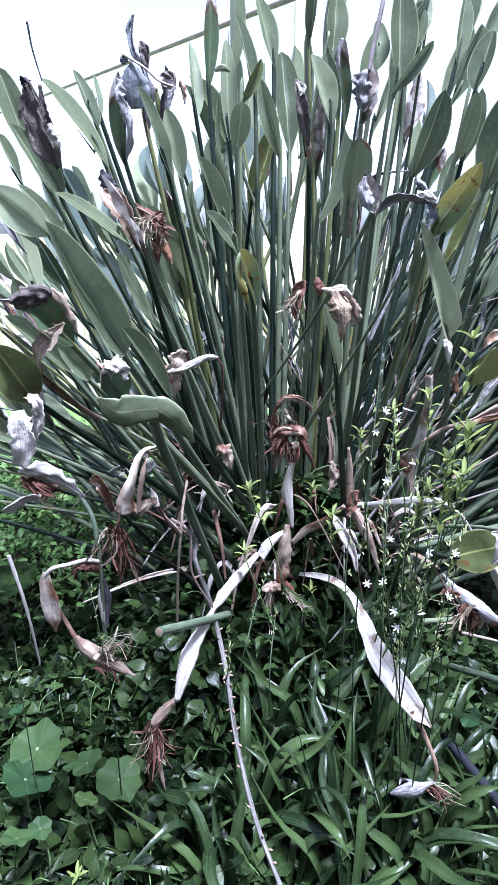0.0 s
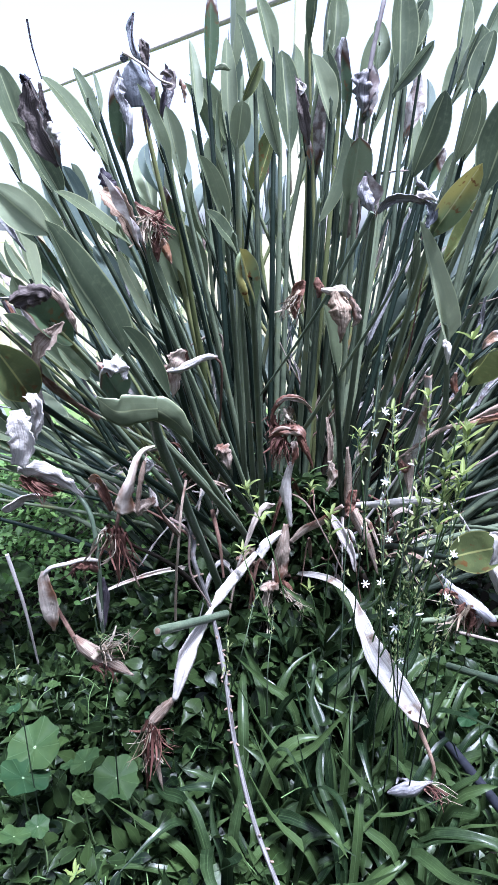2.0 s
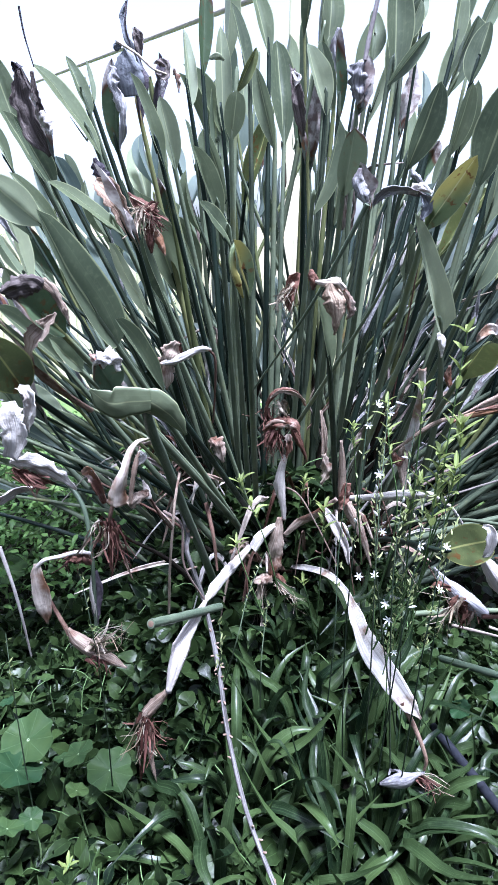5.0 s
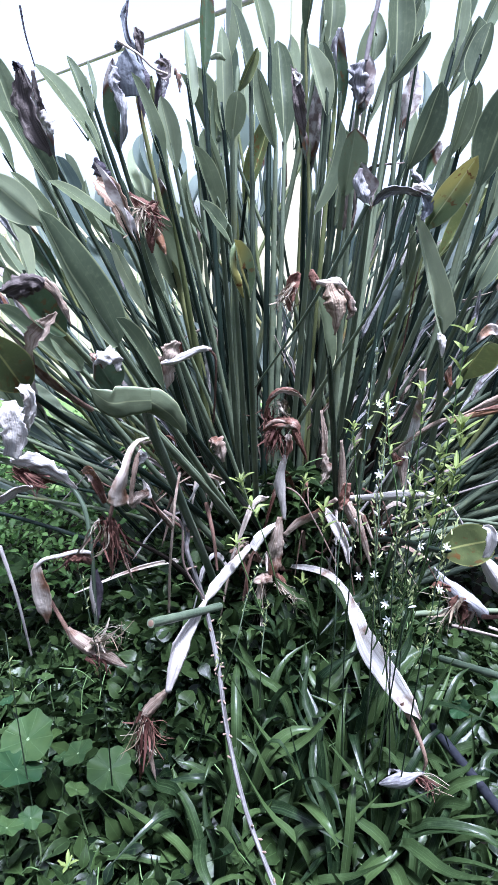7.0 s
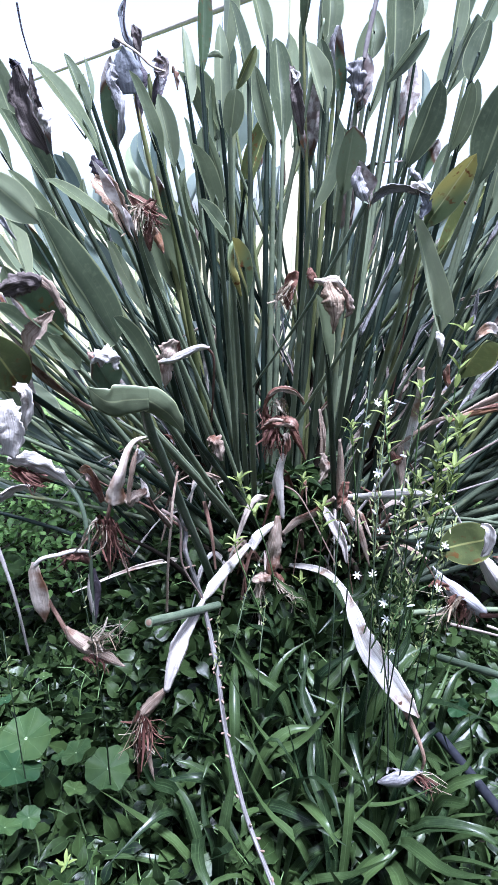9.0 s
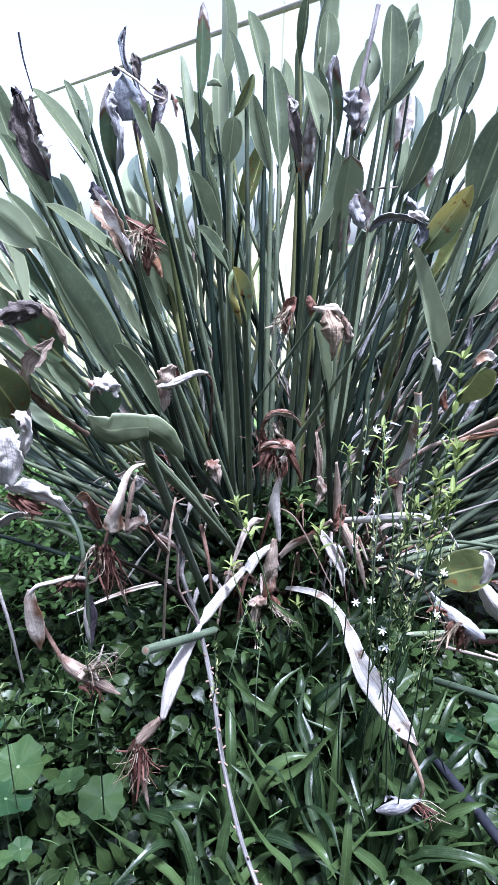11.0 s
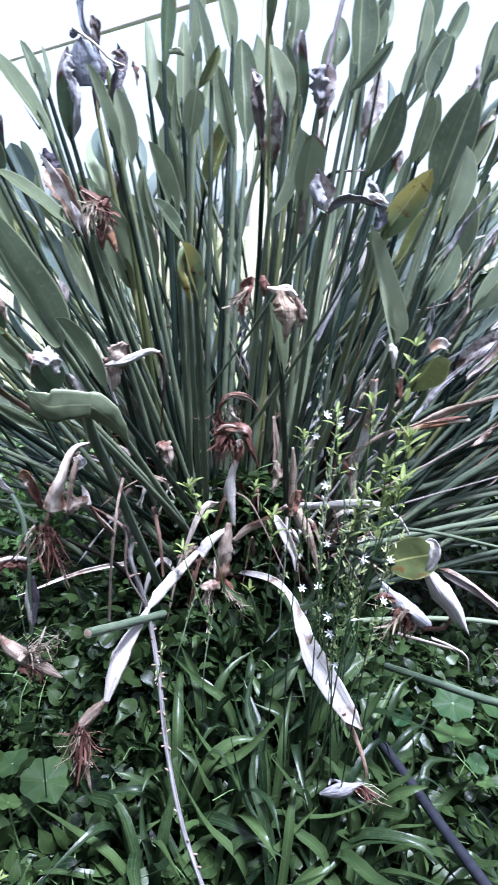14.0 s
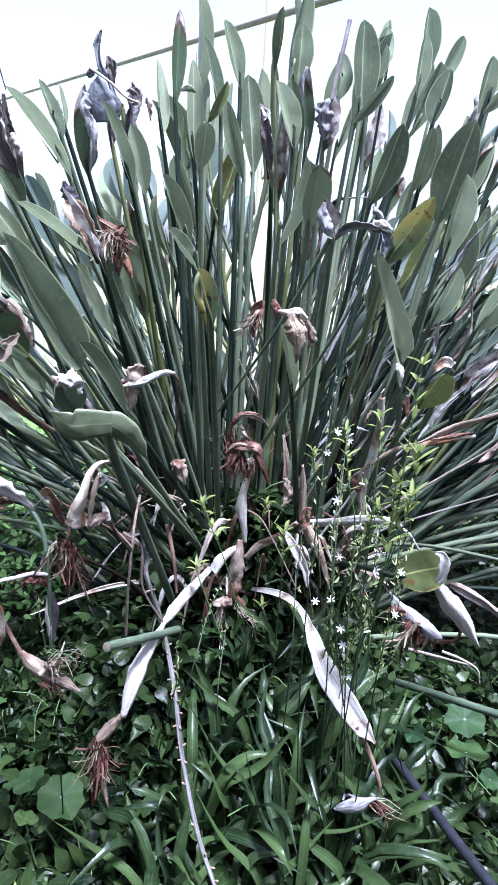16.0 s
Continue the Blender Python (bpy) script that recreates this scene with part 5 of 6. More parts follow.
husk([(-0.228, 1.530, 1.838), (-0.218, 1.530, 1.815), (-0.215, 1.530, 1.787)], [0.0057, 0.0212, 0.0184, 0.0070], HUSK_DARK, 20, 40, 0.6, 0.3, 0.2)
husk([(-0.260, 1.500, 1.804), (-0.256, 1.500, 1.798), (-0.249, 1.500, 1.796)], [0.0125, 0.0195, 0.0056], HUSK_INDIGO, 10, 20, 0.3, 0.2)
dry_stem([(-0.259, 1.500, 1.807), (-0.215, 1.490, 1.781), (-0.185, 1.490, 1.757), (-0.156, 1.500, 1.748)], 0.0031, SHEATH, taper=0.7)
husk([(-0.185, 1.500, 1.769), (-0.171, 1.500, 1.773), (-0.158, 1.500, 1.763), (-0.165, 1.500, 1.747), (-0.181, 1.500, 1.751)], [0.0055, 0.0165, 0.0137, 0.0164, 0.0041], HUSK_DARK, 50, 160, 0.8, 0.5, 0.4)
husk([(-0.174, 1.520, 1.753), (-0.172, 1.520, 1.734), (-0.177, 1.520, 1.713)], [0.0069, 0.0138, 0.0111, 0.0041], HUSK_GREY, 30, 120, 0.8, 0.5, 0.4)
husk([(-0.150, 1.560, 1.772), (-0.145, 1.560, 1.753), (-0.142, 1.560, 1.726)], [0.0043, 0.0113, 0.0099, 0.0028], HUSK_TAN, 30, 160, 0.8, 0.5, 0.4)
husk([(-0.070, 1.490, 1.776), (-0.053, 1.485, 1.779), (-0.039, 1.490, 1.773)], [0.0081, 0.0135, 0.0054], PALE, 25, 10, 0.2, 0.1, 0.05, name='blade', label='pale folded edge of a leaf blade')
husk([(-0.266, 1.490, 1.760), (-0.273, 1.485, 1.733), (-0.262, 1.485, 1.704), (-0.254, 1.485, 1.660), (-0.264, 1.500, 1.606)], [0.0157, 0.0293, 0.0214, 0.0253, 0.0193, 0.0049], HUSK_GREY, 30, 50, 0.7, 0.4, 0.4)
husk([(0.009, 1.000, 1.439), (0.002, 0.990, 1.426), (0.001, 0.985, 1.404), (0.008, 0.985, 1.381), (0.019, 0.990, 1.357)], [0.0062, 0.0098, 0.0134, 0.0158, 0.0049], YELLOW, 40, 30, 0.8, 0.1, name='blade', label='yellowing dry-edged curled leaf blade')
husk([(0.099, 1.450, 1.751), (0.105, 1.440, 1.716), (0.115, 1.440, 1.681), (0.126, 1.450, 1.631)], [0.0075, 0.0185, 0.0239, 0.0239, 0.0055], HUSK_DARK, 20, 50, 0.7, 0.3, 0.2)
husk([(0.099, 1.445, 1.745), (0.108, 1.440, 1.730), (0.103, 1.440, 1.719)], [0.0056, 0.0166, 0.0055], HUSK_WHITE, 20, 50, 0.7, 0.3, 0.2)
husk([(0.252, 1.540, 1.788), (0.242, 1.530, 1.764), (0.242, 1.530, 1.731), (0.250, 1.540, 1.699)], [0.0141, 0.0438, 0.0476, 0.0337, 0.0080], HUSK_GREY, 10, 40, 0.6, 0.5, 0.3, label='crumpled grey dead leaf')
dry_stem([(0.279, 1.560, 1.943), (0.271, 1.550, 1.898), (0.259, 1.545, 1.833), (0.252, 1.540, 1.787)], 0.0050, STEM_PURPLE, taper=1.0)
husk([(0.231, 1.340, 1.565), (0.228, 1.335, 1.542), (0.238, 1.335, 1.518), (0.248, 1.340, 1.498)], [0.0085, 0.0254, 0.0254, 0.0051], HUSK_GREY, 10, 40, 0.6, 0.3, 0.2)
husk([(0.238, 1.220, 1.495), (0.250, 1.210, 1.514), (0.267, 1.200, 1.524), (0.296, 1.200, 1.522), (0.331, 1.200, 1.510)], [0.0039, 0.0138, 0.0198, 0.0183, 0.0153, 0.0062], HUSK_GREY, 30, 40, 0.8, 0.25, 0.2, label='grey dead leaf that droops in an arch')
husk([(0.293, 1.200, 1.517), (0.312, 1.195, 1.524), (0.334, 1.195, 1.515)], [0.0077, 0.0199, 0.0123, 0.0038], HUSK_WHITE, 20, 60, 0.8, 0.4, 0.3)
husk([(0.317, 1.200, 1.513), (0.328, 1.200, 1.494), (0.322, 1.200, 1.472)], [0.0108, 0.0216, 0.0154, 0.0038], HUSK_INDIGO, 20, 60, 0.8, 0.4, 0.3)
husk([(0.318, 1.300, 1.562), (0.328, 1.290, 1.548), (0.341, 1.290, 1.528)], [0.0050, 0.0149, 0.0100, 0.0033], HUSK_GREY, 20, 60, 0.8, 0.4, 0.3)

# dry strips and the tufted flower beside the cut stalk
husk([(0.547, 1.200, 0.812), (0.570, 1.180, 0.814), (0.624, 1.150, 0.787), (0.664, 1.120, 0.767), (0.707, 1.100, 0.750)], [0.0042, 0.0115, 0.0135, 0.0125, 0.0104, 0.0042], HUSK_TAN, 30, 40, 0.6, 0.2, 0.1)
husk([(0.679, 1.120, 0.773), (0.697, 1.110, 0.768), (0.711, 1.100, 0.744)], [0.0052, 0.0177, 0.0052], HUSK_TAN, 20, 30, 0.6, 0.25, 0.15)
fibres((0.690, 1.060, 0.704), (-0.040, 0.000, 0.004), 14, 0.050, 0.30, FIBRE_PALE, thick=0.0010, seed=391)
husk([(0.690, 1.060, 0.700), (0.700, 1.060, 0.650), (0.707, 1.060, 0.599)], [0.0094, 0.0135, 0.0104, 0.0021], HUSK_WHITE, 20, 30, 0.7, 0.2, 0.1)
dry_stem([(0.515, 1.100, 0.713), (0.550, 1.090, 0.705), (0.584, 1.080, 0.688), (0.595, 1.080, 0.653)], 0.0032, PETIOLE_DRY)

# where the low plants stand
STRAP_SPOTS = [(0.13, 1.33, 8, 0.25), (0.22, 1.38, 7, 0.24), (0.31, 1.36, 7, 0.25), (0.40, 1.31, 7, 0.25), (0.07, 1.18, 7, 0.26), (0.17, 1.18, 8, 0.32), (0.28, 1.17, 9, 0.34), (0.38, 1.14, 9, 0.34), (0.48, 1.19, 7, 0.3), (0.02, 1.05, 9, 0.34), (0.12, 1.05, 9, 0.34), (0.22, 1.03, 9, 0.34), (0.32, 1.02, 9, 0.36), (0.42, 1.05, 8, 0.34), (0.53, 1.08, 8, 0.32), (-0.06, 1.03, 5, 0.26), (-0.01, 0.93, 8, 0.34), (0.10, 0.92, 8, 0.34), (0.23, 0.90, 9, 0.34), (0.37, 0.93, 8, 0.34), (0.52, 0.95, 8, 0.34), (0.78, 1.07, 7, 0.3), (0.71, 0.94, 8, 0.3)]
NAST_LEFT = [(-0.464, 1.144, 0.34, 0.067), (-0.464, 1.070, 0.33, 0.059), (-0.506, 1.380, 0.31, 0.025), (-0.349, 1.137, 0.31, 0.039), (-0.260, 1.078, 0.33, 0.053), (-0.319, 1.025, 0.33, 0.027), (-0.390, 1.142, 0.29, 0.020), (-0.297, 1.060, 0.28, 0.023), (-0.418, 1.012, 0.26, 0.027), (-0.447, 0.965, 0.29, 0.035), (-0.574, 1.290, 0.31, 0.020), (-0.789, 1.828, 0.36, 0.083), (-0.219, 1.284, 0.31, 0.022)]
NAST_RIGHT = [(0.736, 1.388, 0.29, 0.056), (0.844, 1.345, 0.29, 0.053), (0.687, 1.253, 0.31, 0.057), (0.582, 1.332, 0.29, 0.033), (0.726, 1.191, 0.29, 0.029), (0.810, 1.200, 0.29, 0.060), (0.803, 1.116, 0.29, 0.052), (0.521, 1.561, 0.29, 0.033), (0.543, 1.494, 0.29, 0.026), (0.535, 1.484, 0.27, 0.023), (0.743, 1.167, 0.26, 0.021), (0.935, 1.436, 0.29, 0.026)]

# stalks that fill the clump
rng = random.Random(11)


def fill_stalk(side, fore, length, look_, into=None):
    """side: angle by which it leans to the right, fore: how far it leans out towards the path."""
    d = Vector((math.sin(side), -fore, math.cos(side))).normalized()
    r = rng.uniform(0.02, 0.28)
    fa = math.atan2(d.y, d.x) + rng.gauss(0, 1.9)
    fx, fy = 0.14 + r * 1.3 * math.cos(fa), 1.93 + r * 0.95 * math.sin(fa)
    foot = Vector((fx, fy, 0.3))
    bl = rng.uniform(0.15, 0.27)
    flat = math.sqrt(1 - d.z * d.z)
    sag = Vector((0, 0, -0.05 * flat * flat * length))
    base = foot + d * (length - bl) + sag
    tip = base + (d + Vector((rng.gauss(0, 0.16), rng.gauss(0, 0.16), rng.gauss(0.02, 0.1)))).normalized() * bl
    mid = (foot + base) * 0.5 + Vector((rng.gauss(0, 0.055), rng.gauss(0, 0.035), (0.012 + 0.03 * flat) * length))
    stalk(tip, base, foot, bl * rng.uniform(0.2, 0.32), rng.uniform(-95, 95), look_, rng.uniform(0.6, 1.5), rng.uniform(-0.5, 0.7),
          belly=rng.uniform(0.85, 1.45), thick=rng.uniform(0.006, 0.0098) + (0.0014 if side > 0.6 else 0), old=rng.random() < (0.03 if side > 0.6 else 0.11), via=mid, into=into)


def kind_of_leaf():
    q = rng.random()
    return "green" if q < 0.46 else "pale" if q < 0.85 else "tipped" if q < 0.90 else "wither" if q < 0.95 else "olive" if q < 0.985 else "dark"


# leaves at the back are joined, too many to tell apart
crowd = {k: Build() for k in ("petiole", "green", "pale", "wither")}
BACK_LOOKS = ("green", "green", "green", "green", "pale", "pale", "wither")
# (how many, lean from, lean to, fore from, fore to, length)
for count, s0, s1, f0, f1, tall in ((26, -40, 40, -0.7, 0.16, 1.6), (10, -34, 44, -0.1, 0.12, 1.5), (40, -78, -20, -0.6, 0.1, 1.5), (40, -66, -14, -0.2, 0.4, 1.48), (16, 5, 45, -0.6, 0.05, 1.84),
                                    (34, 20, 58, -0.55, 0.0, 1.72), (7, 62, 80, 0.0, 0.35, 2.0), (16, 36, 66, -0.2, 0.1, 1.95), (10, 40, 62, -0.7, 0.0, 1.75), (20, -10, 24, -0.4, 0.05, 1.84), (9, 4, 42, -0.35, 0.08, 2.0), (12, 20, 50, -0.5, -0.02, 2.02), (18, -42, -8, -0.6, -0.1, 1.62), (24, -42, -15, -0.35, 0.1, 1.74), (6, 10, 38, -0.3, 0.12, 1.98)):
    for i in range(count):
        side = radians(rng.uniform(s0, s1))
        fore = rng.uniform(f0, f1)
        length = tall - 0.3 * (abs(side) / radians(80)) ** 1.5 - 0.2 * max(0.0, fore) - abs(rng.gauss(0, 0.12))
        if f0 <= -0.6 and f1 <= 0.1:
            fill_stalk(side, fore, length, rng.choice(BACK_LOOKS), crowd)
        else:
            fill_stalk(side, fore, length, kind_of_leaf())

# the crowd of leaves behind them
for count, s0, s1, f0, f1, tall in ((20, -38, 38, -0.75, -0.1, 1.3), (34, -62, -15, -0.6, 0.05, 1.26), (36, 12, 40, -0.6, 0.05, 1.42), (44, 42, 68, -0.5, 0.05, 2.0), (22, -25, 35, -0.7, -0.1, 1.7), (26, 30, 60, -0.45, 0.1, 1.86), (26, 26, 58, -0.3, 0.1, 1.72), (14, 62, 78, -0.2, 0.1, 2.0)):
    for i in range(count):
        side, fore = radians(rng.uniform(s0, s1)), rng.uniform(f0, f1)
        length = tall - 0.3 * (abs(side) / radians(80)) ** 1.5 - abs(rng.gauss(0, 0.2))
        fill_stalk(side, fore, length, rng.choice(BACK_LOOKS), crowd)
for k, name, material in (("petiole", "back_petioles", PETIOLE_FAR), ("green", "back_blades", GREEN_HAZED), ("pale", "pale_back_blades", PALE_HAZED), ("wither", "withered_back_blades", WITHER_FAR)):
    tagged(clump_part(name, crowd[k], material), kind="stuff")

# near-black leaf bases added as filler: the heart's shade put into their colour
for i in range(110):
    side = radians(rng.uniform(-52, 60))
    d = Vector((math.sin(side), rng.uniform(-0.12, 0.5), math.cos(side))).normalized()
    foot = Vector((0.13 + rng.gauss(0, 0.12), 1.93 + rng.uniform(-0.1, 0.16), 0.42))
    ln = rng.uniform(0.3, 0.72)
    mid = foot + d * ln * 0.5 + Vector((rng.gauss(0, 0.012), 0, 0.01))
    dry_stem([foot, mid, foot + d * ln], rng.uniform(0.01, 0.017), SHEATH_SHADE, name="old_sheath", taper=0.45)
# shorter litter stems in front, two in three in the same shade-dark colour
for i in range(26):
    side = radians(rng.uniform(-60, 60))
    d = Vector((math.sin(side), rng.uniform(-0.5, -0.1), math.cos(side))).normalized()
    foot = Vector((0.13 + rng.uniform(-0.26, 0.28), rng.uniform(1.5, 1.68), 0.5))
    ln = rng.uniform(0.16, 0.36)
    dry_stem([foot, foot + d * ln * 0.5 + Vector((rng.gauss(0, 0.02), 0, 0.02)), foot + d * ln], rng.uniform(0.008, 0.015), SHEATH_SHADE if i % 3 else DRY_BROWN, name="old_sheath", taper=0.4)
# dry sheaths and strips that hang about the foot of the clump
for i in range(50):
    a = rng.uniform(math.pi * 1.02, math.pi * 1.98)
    x0, y0 = 0.14 + 0.34 * math.cos(a), 1.9 + rng.uniform(0.33, 0.5) * math.sin(a)
    z0 = rng.uniform(0.55, 0.86)
    out = Vector((math.cos(a) * 1.1 + rng.gauss(0, 0.5), math.sin(a) * 0.5, 0))
    ln = rng.uniform(0.12, 0.3)
    p0 = Vector((x0, y0, z0))
    p1 = p0 + out * ln * 0.3 + Vector((0, 0, rng.uniform(-0.3, 0.45) * ln))
    p2 = p1 + out * ln * 0.35 + Vector((0, 0, -rng.uniform(0.2, 0.9) * ln))
    if rng.random() < 0.15:
        dry_stem([p0 - out * 0.1, p0, p1, p2], rng.uniform(0.0025, 0.005), rng.choice((PETIOLE_DRY, DRY_BROWN, DRY)))
    else:
        dry_leaf([p0, p1, p2], rng.uniform(0.007, 0.019), rng.choice((DRY, DRY_BROWN, HUSK_RED, HUSK_TAN, HUSK_WHITE, DRY_TAN)), rng.uniform(-90, 90), rng.uniform(60, 260), 0.5, ends=0.12)
# dead stalks, bleached and thin, that lean across the green ones
for i in range(16):
    side = radians(rng.uniform(-62, 66))
    d = Vector((math.sin(side), rng.uniform(-0.42, 0.1), math.cos(side))).normalized()
    foot = Vector((0.13 + rng.gauss(0, 0.13), rng.uniform(1.56, 1.78), 0.5))
    ln = rng.uniform(0.35, 0.95)
    mid = foot + d * ln * 0.5 + Vector((rng.gauss(0, 0.03), rng.gauss(0, 0.02), 0))
    end = foot + d * ln + Vector((rng.gauss(0, 0.09), rng.gauss(0, 0.03), -0.1 * ln * rng.random()))
    dry_stem([foot, mid, end], rng.uniform(0.003, 0.006), rng.choice((DRY_TAN, DRY, PETIOLE_DRY, DRY_BROWN, DRY_WHITE)), taper=0.4)
# dead leaves that hang among the upright stalks
for i in range(110):
    side = radians(rng.uniform(-60, 65) if i % 2 else rng.uniform(18, 50))
    d = Vector((math.sin(side), rng.uniform(-0.15, 0.3), math.cos(side))).normalized()
    p0 = Vector((0.12, 1.75, 0.3)) + d * rng.uniform(0.5, 1.3) + Vector((rng.gauss(0, 0.06), 0, 0))
    ln = rng.uniform(0.1, 0.24)
    dry_leaf([p0, p0 + d * ln * 0.5 + Vector((rng.gauss(0, 0.01), 0, 0)), p0 + d * ln + Vector((rng.gauss(0, 0.04), -0.01, rng.gauss(0, 0.04)))],
             rng.uniform(0.006, 0.018), rng.choice((HUSK_GREY, HUSK_WHITE, HUSK_TAN, DRY, PETIOLE_DRY, HUSK_GREY)), rng.uniform(-90, 90), rng.uniform(60, 260), 0.5, ends=0.12)

# ---- ground cover ----


def ovate(rngv, length, width, bend):
    """One pointed oval leaf, foot at the origin, along +y, face up."""
    bb = Build()
    line = [Vector((0, length * s, -bend * length * s * s)) for s in (0, 0.2, 0.42, 0.66, 0.86, 1.0)]
    prof = (0.12, 0.84, 1.0, 0.66, 0.27, 0.01)
    rows = []
    for p, w in zip(line, prof):
        rows.append([p + Vector((u * 0.5 * w * width, 0, abs(u) * 0.16 * w * width + 0.003 * math.sin(u * 3 + p.y * 90))) for u in (-1, 0, 1)])
    bb.grid(rows)
    return bb


cover_shapes = [ovate(rng, ln, wd, bd) for ln, wd, bd in ((0.054, 0.032, 0.25), (0.046, 0.029, 0.1), (0.062, 0.034, 0.4), (0.04, 0.027, 0.2), (0.054, 0.027, 0.55))]
cover_meshes = [b.mesh("leaf", COVER_ONE) for b in cover_shapes]
cover = thing("ground_cover", "dense low ground cover of small glossy dark green leaves", "ground cover", (0.1, 1.2, 0))
cover_rest = Build()


def cover_pose(x, y, h):
    face = Euler((rng.gauss(0.35, 0.75), rng.gauss(0, 0.75), rng.uniform(0, 6.283)))
    return Matrix.Translation((x, y, h)) @ face.to_matrix().to_4x4() @ Matrix.Scale(rng.uniform(0.72, 1.25), 4)


def cover_height(x, y):
    lump = noise.noise(Vector((x * 4.0, y * 4.0, 5))) * 0.08 + noise.noise(Vector((x * 11.0, y * 11.0, 9))) * 0.045
    bank = 0.13 * math.exp(-((x - 0.12) / 0.36) ** 4 - ((y - 1.62) / 0.12) ** 4)
    return mound(x, y) + 0.11 + lump + bank


singles = 0
for i in range(53500):
    x, y = (rng.uniform(-2.3, 2.7), 0.3 + 4.3 * rng.random() ** 1.6) if i < 32000 else (rng.uniform(-0.25, 0.5), rng.uniform(1.48, 1.75)) if i > 51500 else (rng.uniform(-0.95, 1.2), rng.uniform(0.75, 2.0))
    core = ((x - 0.12) / 0.34) ** 2 + ((y - 1.95) / 0.32) ** 2
    if y < 1.25 and -0.02 < x < 0.8 and rng.random() < 0.6:
        continue
    if core < 1 or ((x - 0.2) / 2.3) ** 2 + ((y - 2.3) / 2.1) ** 2 > 1 + 0.3 * noise.noise(Vector((x * 2, y * 2, 1))):
        continue
    if x > 0.42 and y > 1.3 and rng.random() < 0.12:
        continue
    depth = rng.random() ** 1.3
    h = cover_height(x, y) - depth * 0.25
    m = cover_pose(x, y, max(h, mound(x, y) + 0.012))
    k = rng.randrange(5)
    if singles < 290 and depth < 0.12 and -0.5 < x < 0.35 and 0.95 < y < 1.35:
        ob = part("leaf", cover_meshes[k], COVER_ONE, cover)
        ob.matrix_parent_inverse = Matrix.Translation((-0.1, -1.2, 0))
        ob.matrix_basis = m
        singles += 1
        continue
    b = cover_shapes[k]
    base = len(cover_rest.v)
    cover_rest.v.extend(m @ v for v in b.v)
    cover_rest.f.extend(tuple(base + j for j in f) for f in b.f)
    cover_rest.uv.extend(b.uv)
rest = part("foliage", cover_rest, COVER, cover)
rest.matrix_parent_inverse = Matrix.Translation((-0.1, -1.2, 0))
tagged(rest, kind="stuff")

# soft light green weeds behind the leaning stalks
weeds = Build()
for i in range(5200):
    x, y = rng.uniform(-1.8, -0.3), rng.uniform(1.75, 3.2)
    if ((x + 1.0) / 0.98) ** 2 + ((y - 2.4) / 0.95) ** 2 > 1:
        continue
    z = mound(x, y) + 0.2 + 0.36 * rng.random() + 0.06 * noise.noise(Vector((x * 6, y * 6, 0)))
    m = Matrix.Translation((x, y, z)) @ Euler((rng.gauss(0.2, 0.5), rng.gauss(0, 0.5), rng.uniform(0, 6.283))).to_matrix().to_4x4() @ Matrix.Diagonal((0.6, 0.8, 1, 1))
    b = cover_shapes[rng.randrange(5)]
    base = len(weeds.v)
    weeds.v.extend(m @ v for v in b.v)
    weeds.f.extend(tuple(base + j for j in f) for f in b.f)
    weeds.uv.extend(b.uv)
tagged(new("weeds", weeds.mesh("weeds", WEED)), "soft light green weeds growing through the ground cover", "weeds", kind="stuff")

# a low hedge beyond the clump
hedge_leaves = Build()
for i in range(9000):
    x, y = rng.uniform(0.95, 4.2), rng.uniform(3.5, 4.3)
    top = 1.2 + 0.25 * noise.noise(Vector((x * 1.7, y, 2)))
    z = top * rng.random() ** 0.7
    m = Matrix.Translation((x, y, z)) @ Euler((rng.gauss(0.5, 0.7), rng.gauss(0, 0.7), rng.uniform(0, 6.283))).to_matrix().to_4x4() @ Matrix.Scale(rng.uniform(1.4, 2.4), 4)
    b = cover_shapes[rng.randrange(5)]
    base = len(hedge_leaves.v)
    hedge_leaves.v.extend(m @ v for v in b.v)
    hedge_leaves.f.extend(tuple(base + j for j in f) for f in b.f)
    hedge_leaves.uv.extend(b.uv)
tagged(new("hedge", hedge_leaves.mesh("hedge", COVER)), "low dark green leafy hedge behind the tall clump", "hedge", kind="stuff")

# thin runners and weed stems over the cover
runners = Build()
for i in range(260):
    x, y = rng.uniform(-0.9, 1.1), rng.uniform(0.8, 1.9)
    z = cover_height(x, y)
    a, ln = rng.uniform(0, 6.283), rng.uniform(0.06, 0.16)
    p0 = Vector((x, y, z - 0.06))
    p2 = p0 + Vector((math.cos(a) * ln, math.sin(a) * ln, rng.uniform(0.02, 0.12)))
    tube(runners, spline([p0, (p0 + p2) / 2 + Vector((rng.gauss(0, 0.015), 0, 0.03)), p2], 6), lambda s: 0.0014, 4, caps=False)
run = part("runner_tangle", runners, STEM_PALE, cover)
run.matrix_parent_inverse = Matrix.Translation((-0.1, -1.2, 0))
tagged(run, kind="stuff")

# ---- strap-leaved plants ----


